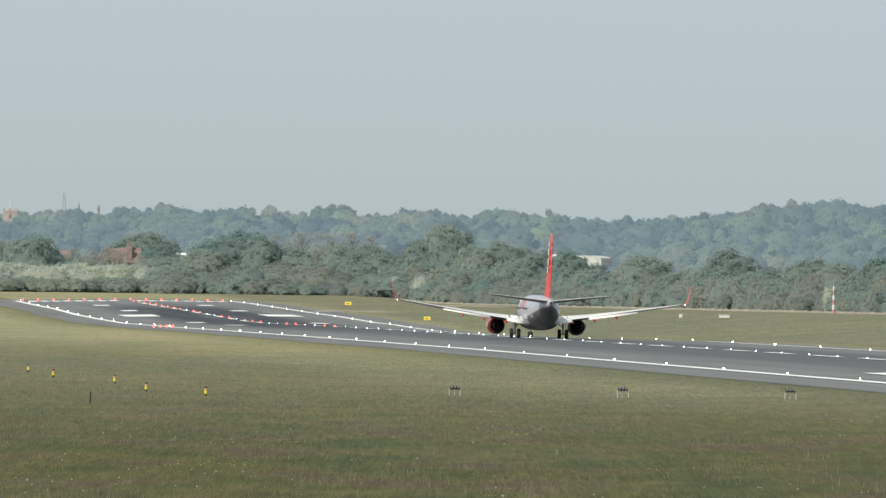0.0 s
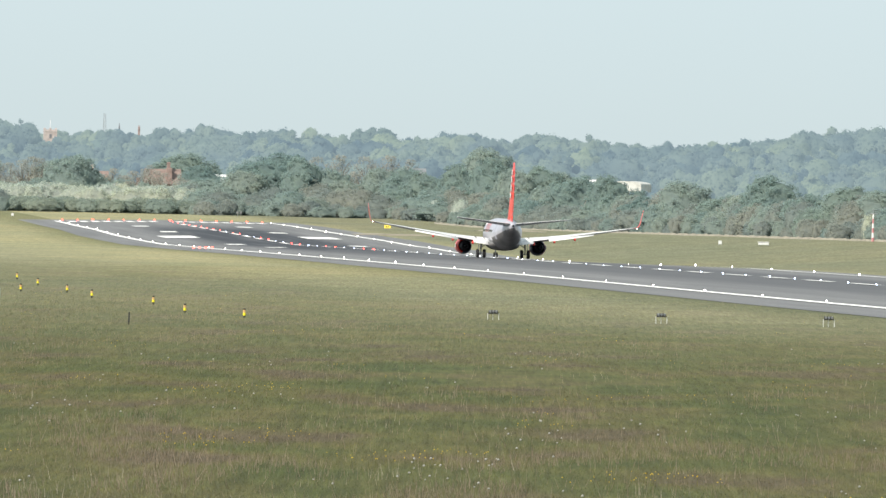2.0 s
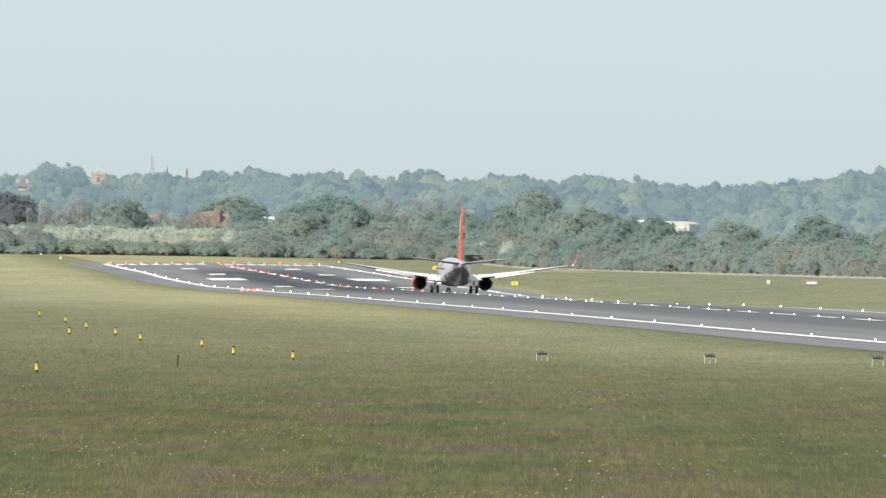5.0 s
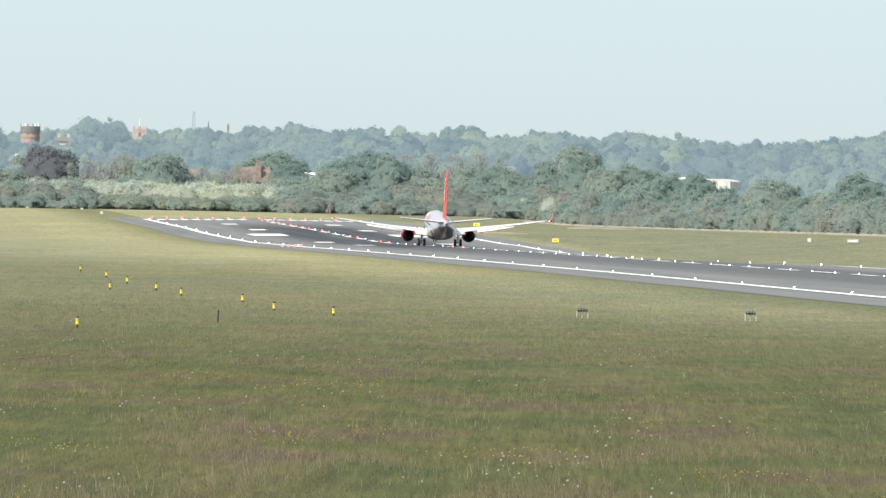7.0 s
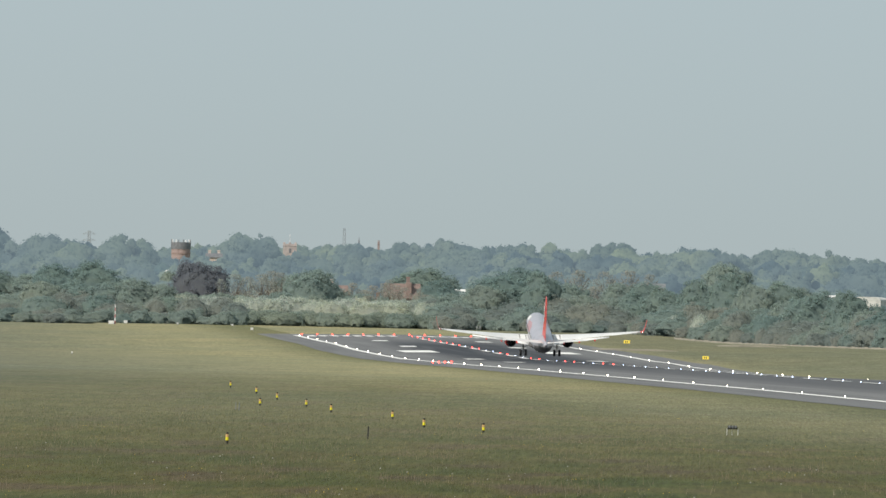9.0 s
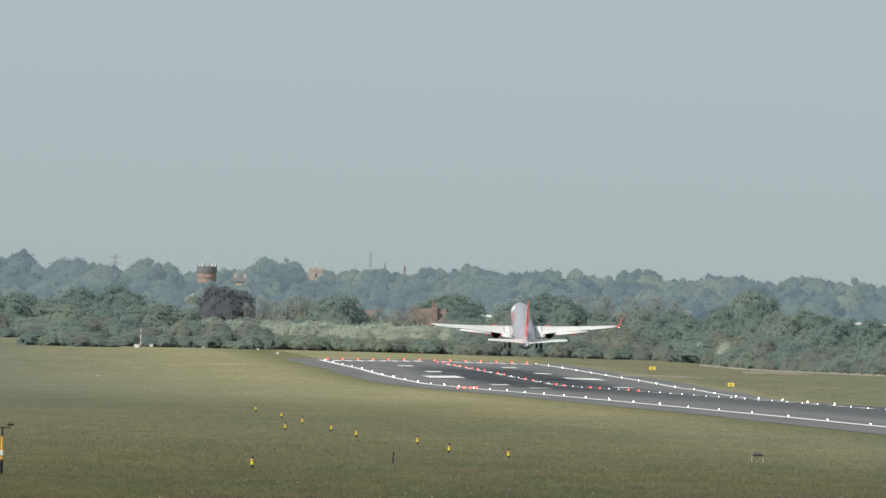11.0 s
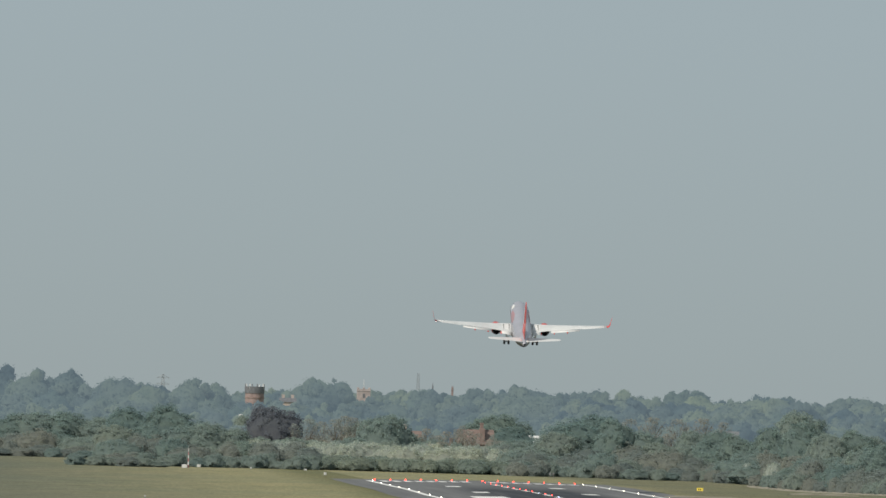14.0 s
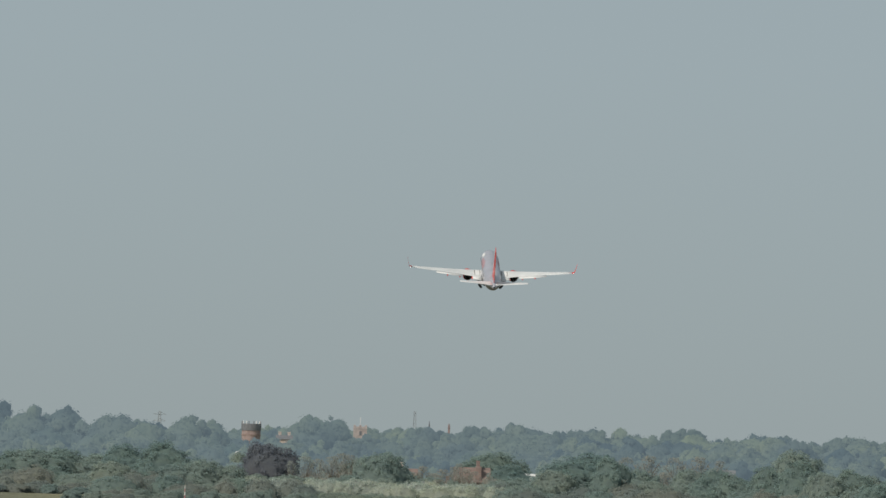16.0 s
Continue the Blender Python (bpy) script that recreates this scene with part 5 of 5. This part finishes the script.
    house(985, 3900, 8.4, 4.0, height_at(450, 3900) - site(975, 3900).z, 0.5, "long low white shed roof behind the trees", WHITE, WHITE, 0, ())


def banded_mast(u, d, v, r, label, cabin):
    t = thing_at("banded_mast", u, d, label, "mast", sink=0.1)
    h = height_at(v, d) - site(u, d).z
    n = 6
    # the red bands are paled, with the haze put into their colour
    for i in range(n):
        bm = bmesh.new()
        tube(bm, (0, 0, h * i / n), (0, 0, h * (i + 1) / n), r * (1.4 - i * 0.14), r * (1.26 - i * 0.14), 8)
        part("band", bm, PINK if i % 2 == 0 else WHITE, t, "red band with haze in its colour" if i % 2 == 0 else "white band")
    bm = bmesh.new()
    tube(bm, (-r * 2.5, 0, h), (r * 2.5, 0, h), r * 0.5, r * 0.5, 6)
    tube(bm, (0, 0, h), (0, 0, h + r * 4), r * 0.35, r * 0.2, 6)
    part("head", bm, STEEL, t)
    if cabin:
        bm = bmesh.new()
        box(bm, (1.3, 0.9, 0.85), (-0.85, -0.6, 0.42), 0.06)
        part("cabinet", bm, WHITE, t, "white equipment cabinet")


def white_box(u, d, w, h, label="small white equipment cabinet on the grass", legs=True):
    t = thing_at("equipment_cabinet", u, d, label, "cabinet", "white cabinets on the airfield", sink=0.05)
    bm = bmesh.new()
    w, h = w * 0.66, h * 0.66
    box(bm, (w, w * 0.7, h), (0, 0, 0.22 + h / 2), 0.05)
    part("case", bm, WHITE, t)
    bm = bmesh.new()
    box(bm, (w * 1.08, w * 0.8, 0.06), (0, 0, 0.25 + h), 0.015)
    part("lid", bm, WHITE, t)
    for x in (-1, 1):
        bm = bmesh.new()
        box(bm, (0.08, w * 0.5, 0.3), (x * w * 0.36, 0, 0.12))
        part("leg", bm, STEEL, t)
    bm = bmesh.new()
    box(bm, (w * 0.8, 0.02, h * 0.75), (0, -w * 0.35 - 0.01, 0.22 + h / 2), 0.005)
    part("door", bm, WHITE, t)


def guidance_sign(u, d, w, h):
    t = thing_at("guidance_sign", u, d, "yellow taxiway sign with black marks on short legs", "sign", "yellow airfield signs", 2, 0.02)
    bm = bmesh.new()
    box(bm, (w, 0.25, h), (0, 0, 0.25 + h / 2), 0.03)
    part("panel", bm, SIGN_YELLOW, t)
    for x in (-0.38, 0.38):
        bm = bmesh.new()
        box(bm, (0.06, 0.1, 0.3), (x * w, 0, 0.12))
        part("leg", bm, STEEL, t)
    for x in (-0.2, 0.08):
        bm = bmesh.new()
        box(bm, (w * 0.14, 0.02, h * 0.5), (x * w, -0.135, 0.25 + h / 2))
        part("bar", bm, BLACK, t)


def make_airfield_things():
    banded_mast(1476, 2460, 499, 0.19, "red and white banded mast beside the trees", False)
    banded_mast(-290, 3330, 491, 0.12, "thin red and white banded mast with a white cabinet", True)
    for u, d, w, h in ((-271, 3340, 1.3, 0.9), (-179, 3335, 0.6, 0.5), (-82, 3330, 0.9, 0.4), (-47, 3130, 0.9, 0.8), (-462, 3345, 1.3, 0.6), (-365, 2280, 0.4, 0.3), (1206, 2370, 0.9, 0.9)):
        white_box(u, d, w, h)
    white_box(1283, 2330, 2.7, 0.75, "long low white equipment cabin on the grass")
    guidance_sign(617, 2860, 1.3, 0.65)
    guidance_sign(757, 2480, 1.15, 0.6)
    # aerial frame by the runway end
    t = thing_at("aerial_frame", 354, 3300, "grey metal aerial frame on legs beyond the runway end", "aerial")
    for x in (-0.4, 0.4):
        bm = bmesh.new()
        tube(bm, (x, 0, 0), (x, 0, 1.3), 0.05, 0.06, 6)
        part("leg", bm, STEEL, t)
        bm = bmesh.new()
        box(bm, (0.5, 0.3, 0.45), (x, 0, 1.45), 0.04)
        part("aerial_panel", bm, STEEL, t)
    bm = bmesh.new()
    tube(bm, (-0.7, 0, 1.15), (0.7, 0, 1.15), 0.05, 0.05, 6)
    part("bar", bm, STEEL, t)
    # wind mast in the foreground grass
    t = thing_at("wind_mast", -531, 643, "yellow and orange wind mast with dark sensors", "wind mast", sink=0.1)
    t.scale = (0.9, 0.9, 1.07)
    bm = bmesh.new()
    tube(bm, (0, 0, 0), (0, 0, 0.75), 0.09, 0.08, 10)
    part("lower_pole", bm, BLACK, t)
    bm = bmesh.new()
    tube(bm, (0, 0, 0.6), (0, 0, 1.75), 0.075, 0.065, 10)
    part("pole", bm, ORANGE_YELLOW, t, "orange-yellow pole")
    bm = bmesh.new()
    tube(bm, (0, 0, 1.75), (0, 0, 2.15), 0.05, 0.04, 8)
    part("upper_pole", bm, DARK, t)
    bm = bmesh.new()
    tube(bm, (-0.42, 0, 2.12), (0.42, 0, 2.12), 0.022, 0.022, 6)
    part("cross_arm", bm, DARK, t)
    bm = bmesh.new()
    box(bm, (0.34, 0.05, 0.09), (0.42, 0, 2.26), 0.02)
    tube(bm, (0.35, 0, 2.12), (0.35, 0, 2.25), 0.02, 0.02, 6)
    part("wind_vane", bm, BLACK, t)
    bm = bmesh.new()
    for k in range(3):
        q = k * 2.094
        tube(bm, (-0.4, 0, 2.26), (-0.4 + 0.16 * math.cos(q), 0.16 * math.sin(q), 2.26), 0.012, 0.012, 5)
        bmesh.ops.create_icosphere(bm, subdivisions=1, radius=0.05, matrix=Matrix.Translation((-0.4 + 0.16 * math.cos(q), 0.16 * math.sin(q), 2.26)))
    tube(bm, (-0.4, 0, 2.12), (-0.4, 0, 2.26), 0.02, 0.02, 6)
    part("cup_wheel", bm, BLACK, t)
    bm = bmesh.new()
    box(bm, (0.17, 0.14, 0.22), (0.0, -0.1, 1.02), 0.02)
    part("instrument_box", bm, WHITE, t)
    bm = bmesh.new()
    box(bm, (0.16, 0.16, 0.62), (-0.16, -0.08, 0.45), 0.02)
    part("battery_box", bm, WHITE, t)
    # a dark stake in the grass
    t = thing_at("stake", 162, 752, "thin dark wooden stake in the grass", "stake", sink=0.1)
    bm = bmesh.new()
    tube(bm, (0, 0, 0), (0.02, 0, 0.80), 0.04, 0.036, 6)
    part("shaft", bm, BLACK, t)
    for u in (-73, -67):
        t = thing_at("stake", u, 966, "short grey stake in the grass", "stake", sink=0.1)
        bm = bmesh.new()
        tube(bm, (0, 0, 0), (0.01, 0, 0.62), 0.03, 0.03, 6)
        part("shaft", bm, STEEL, t)
    # pale concrete slabs on the far side of the runway
    for y0, o0, o1 in ((2690, 25.5, 42.0), (2862, 60.0, 74.0)):
        verts, faces = [], []
        for dy, up in ((0, -0.4), (0, 0.30), (14, 0.34), (16, -0.3)):
            for k in range(13):
                o = o0 + (o1 - o0) * k / 12
                x = SLANT * (y0 + dy) + MID + o
                verts.append((x, y0 + dy, land(x, y0) + up * min(1.0, 0.35 + 0.25 * k, 0.35 + 0.25 * (12 - k))))
        for j in range(3):
            for k in range(12):
                q = j * 13 + k
                faces.append((q, q + 1, q + 14, q + 13))
        tagged(new("pavement", mesh_of("pavement", verts, faces, CONCRETE)), "pale raised concrete slab beside the runway", "pavement", kind="structure")


def make_track():
    """The low, pale gravel bank along the foot of the far trees."""
    verts, faces = [], []
    n = 240
    for i in range(n + 1):
        u = 700 + 1050 * i / n
        d = 3390 + (2430 - 3390) * (u - 620) / 950 - 30
        for j in range(4):
            x = (u - 784) / F * d
            y = d - 14 + 7 * j
            verts.append((x, y, land(x, y) + (-0.2, 0.30, 0.36, 0.1)[j] + 0.07 * math.sin(u * 0.9) + 0.05 * math.sin(u * 0.31)))
    for i in range(n):
        for j in range(3):
            a = i * 4 + j
            faces.append((a, a + 1, a + 5, a + 4))
    tagged(new("road", mesh_of("road", verts, faces, GRAVEL)), "low pale gravel bank along the foot of the trees", "bank", kind="structure")


GRAVEL = painted("pale_gravel", (0.29, 0.268, 0.212), 0.9, 0, 0.3, 0.25)
make_track()
ORANGE_YELLOW = painted("orange_yellow_paint", (0.85, 0.42, 0.04), 0.5, 0, 0.2, 4)
make_buildings()
make_airfield_things()


# ---- the meadow in the foreground ----
def blades(name, label, rng, xyz, h, w, mat, category="grass"):
    """Upright blades or stalks, one triangle each, leaning at random."""
    n = len(xyz)
    a = rng.uniform(-1.0, 1.0, n)
    side = np.stack([np.cos(a), np.sin(a) * 0.4, np.zeros(n)], 1) * w[:, None] / 2
    tip = xyz + np.stack([rng.normal(0, 0.22, n) * h, rng.normal(0, 0.22, n) * h, h], 1)
    v = np.stack([xyz - side, xyz + side, tip], 1).reshape(-1, 3)
    me = bpy.data.meshes.new(name)
    me.vertices.add(3 * n)
    me.vertices.foreach_set("co", v.astype(np.float32).ravel())
    me.loops.add(3 * n)
    me.loops.foreach_set("vertex_index", np.arange(3 * n, dtype=np.int32))
    me.polygons.add(n)
    me.polygons.foreach_set("loop_start", np.arange(0, 3 * n, 3, dtype=np.int32))
    me.update(calc_edges=True)
    me.materials.append(mat)
    up = np.array([0.0, 0.0, 1.0]) + rng.normal(0, 0.28, (n, 3))
    me.normals_split_custom_set_from_vertices(np.repeat(up, 3, axis=0).tolist())
    return tagged(new(name, me), label, category, kind="stuff")


def meadow_spots(rng, n, v0, v1, patch=0.0, seed=0.0):
    """Places on the near grass, evenly spread as one looks over it; patch: how far they gather in patches."""
    out = []
    while len(out) < n:
        u, v = rng.uniform(-700, 1700), rng.uniform(v0, v1)
        d = F * EYE.z / (v - 508)
        x = (u - 784) / F * d
        if x - SLANT * d - MID > -33:
            continue
        if patch and noise.noise((x * 0.22 + seed, d * 0.035, seed)) < patch:
            continue
        out.append((x, d, -0.05 + 0.12 * noise.noise((x * 0.05, d * 0.008, 0.3))))
    return np.array(out)


def make_meadow():
    rng = np.random.default_rng(8)
    p = meadow_spots(rng, 430000, 566, 1060)
    tuft = np.clip(p[:, 1] / F, 0.014, 0.06) * np.clip((EYE.z * F / p[:, 1] - 40) / 130, 0.3, 1.0)
    tuft *= np.minimum(np.interp(p[:, 1], [900, 1900], [1.0, 0.5]), np.interp(p[:, 0] - SLANT * p[:, 1] - MID, [-90, -45], [1.0, 0.6]))
    blades("grass", "uncut olive-green meadow grass in the foreground", rng, p, tuft * rng.uniform(1.4, 4.2, len(p)), tuft * rng.uniform(0.6, 1.3, len(p)), GRASS_BLADES)
    p = np.concatenate([meadow_spots(rng, 7000, 620, 1060, 0.30, 3.7), meadow_spots(rng, 4000, 620, 1060)])
    blades("dry_stalks", "pale pinkish dry grass stalks standing in patches", rng, p, np.where(rng.random(len(p)) < 0.06, rng.uniform(0.35, 0.62, len(p)), rng.uniform(0.10, 0.34, len(p))), rng.uniform(0.010, 0.020, len(p)), STALKS)
    p = meadow_spots(rng, 420, 790, 1060, 0.34, 7.7)
    blades("tall_stalks", "tall pale seed stalks standing in clumps in the meadow", rng, p, rng.uniform(0.20, 0.46, len(p)), rng.uniform(0.008, 0.017, len(p)), PALE_STALKS)

    def heads(name, label, spots, r, z0, z1, mat):
        verts, faces, stems = [], [], []
        ico = bmesh.new()
        bmesh.ops.create_icosphere(ico, subdivisions=1, radius=1)
        ball = np.array([q.co[:] for q in ico.verts])
        tris = [tuple(q.index for q in f.verts) for f in ico.faces]
        ico.free()
        for x, y, z in spots:
            h = rng.uniform(z0, z1)
            k = len(verts)
            verts.extend((ball * r * rng.uniform(0.7, 1.2) * np.array([1, 1, 0.8]) + np.array([x, y, z + h])).tolist())
            faces.extend((k + a, k + b, k + c) for a, b, c in tris)
            k = len(verts)
            verts.extend([(x - 0.006, y, z), (x + 0.006, y, z), (x, y, z + h)])
            faces.append((k, k + 1, k + 2))
            stems.append(len(faces) - 1)
        me = mesh_of(name, verts, faces, mat)
        me.materials.append(GRASS_BLADES)
        for i in stems:
            me.polygons[i].material_index = 1
        tagged(new(name, me), label, "wild flowers", kind="stuff")
    heads("buttercups", "yellow buttercups scattered in patches in the meadow", meadow_spots(rng, 620, 660, 1060, 0.34, 9.1), 0.016, 0.22, 0.36, BUTTERCUP)
    heads("dandelion_clocks", "white dandelion seed heads on stalks in the meadow", meadow_spots(rng, 210, 730, 1060, 0.20, 5.5), 0.032, 0.20, 0.36, CLOCKS)


make_meadow()


def motions():
    heading = math.degrees(math.atan(-SLANT))
    rows = []
    # seconds, metres along, offset, height over the runway's datum, pitch, bank
    for t, y, off, z, pitch, bank in (
            (0.0, 1664, -0.1, 0.36, 0.2, 0.6), (1.0, 1734, -0.1, 0.34, 0.2, 0.8), (2.0, 1809, -0.1, 0.34, 0.2, 0.4), (3.0, 1884, -0.1, 0.31, 0.2, 0.3),
            (5.5, 2080, 0.0, 0.22, 0.4, 0.0), (6.5, 2160, 0.0, 0.2, 1.4, -0.2), (7.0, 2199, 0.0, 0.18, 2.4, -0.2), (7.5, 2240, 0.0, 0.2, 3.8, -0.2), (8.0, 2282, 0.0, 0.4, 5.5, -0.3),
            (8.5, 2324, 0.0, 0.7, 6.8, -0.3), (9.4, 2400, 0.1, 1.7, 9.5, -0.5), (10.2, 2468, 0.2, 3.7, 11.3, -0.7), (11.0, 2538, 0.3, 6.7, 12.2, -0.8), (11.5, 2577, 0.2, 9.4, 12.7, -1.0), (12.0, 2618, 0.2, 12.8, 12.9, -0.9),
            (12.5, 2660, 0.2, 16.6, 13.1, -0.4), (13.0, 2699, 0.2, 21.35, 13.7, 0.2), (13.5, 2737, 0.2, 26.07, 13.8, 0.3), (14.0, 2776, 0.2, 31.2, 13.8, 0.4), (14.5, 2817, 0.25, 36.3, 13.6, 0.4),
            (15.0, 2856, 0.3, 41.66, 13.4, 0.4), (15.5, 2896, 0.3, 46.72, 13.2, 0.45), (16.0, 2936, 0.4, 52.0, 13.0, 0.5)):
        rows.append((t, pose(SLANT * y + MID + off, y, z, pitch, bank, heading)))
    walk(JET, rows)
    # the wheels fold inwards once the aircraft climbs
    for s, leg in zip((-1, 1), LEGS):
        walk(leg, [(t, pose(s * 2.86, 0, z, 0, s * a, 0)) for t, z, a in ((0.0, 2.1, 0), (7.6, 2.1, 0), (9.6, 1.6, 0), (13.8, 1.6, 0), (14.5, 1.6, 8), (15.0, 1.62, 18), (15.5, 1.65, 29), (16.0, 1.7, 40))])
    walk(NOSE, [(t, pose(0, 15.6, 1.5, a, 0, 0)) for t, a in ((0.0, 0), (13.8, 0), (15.0, 25), (16.0, 55))])


motions()
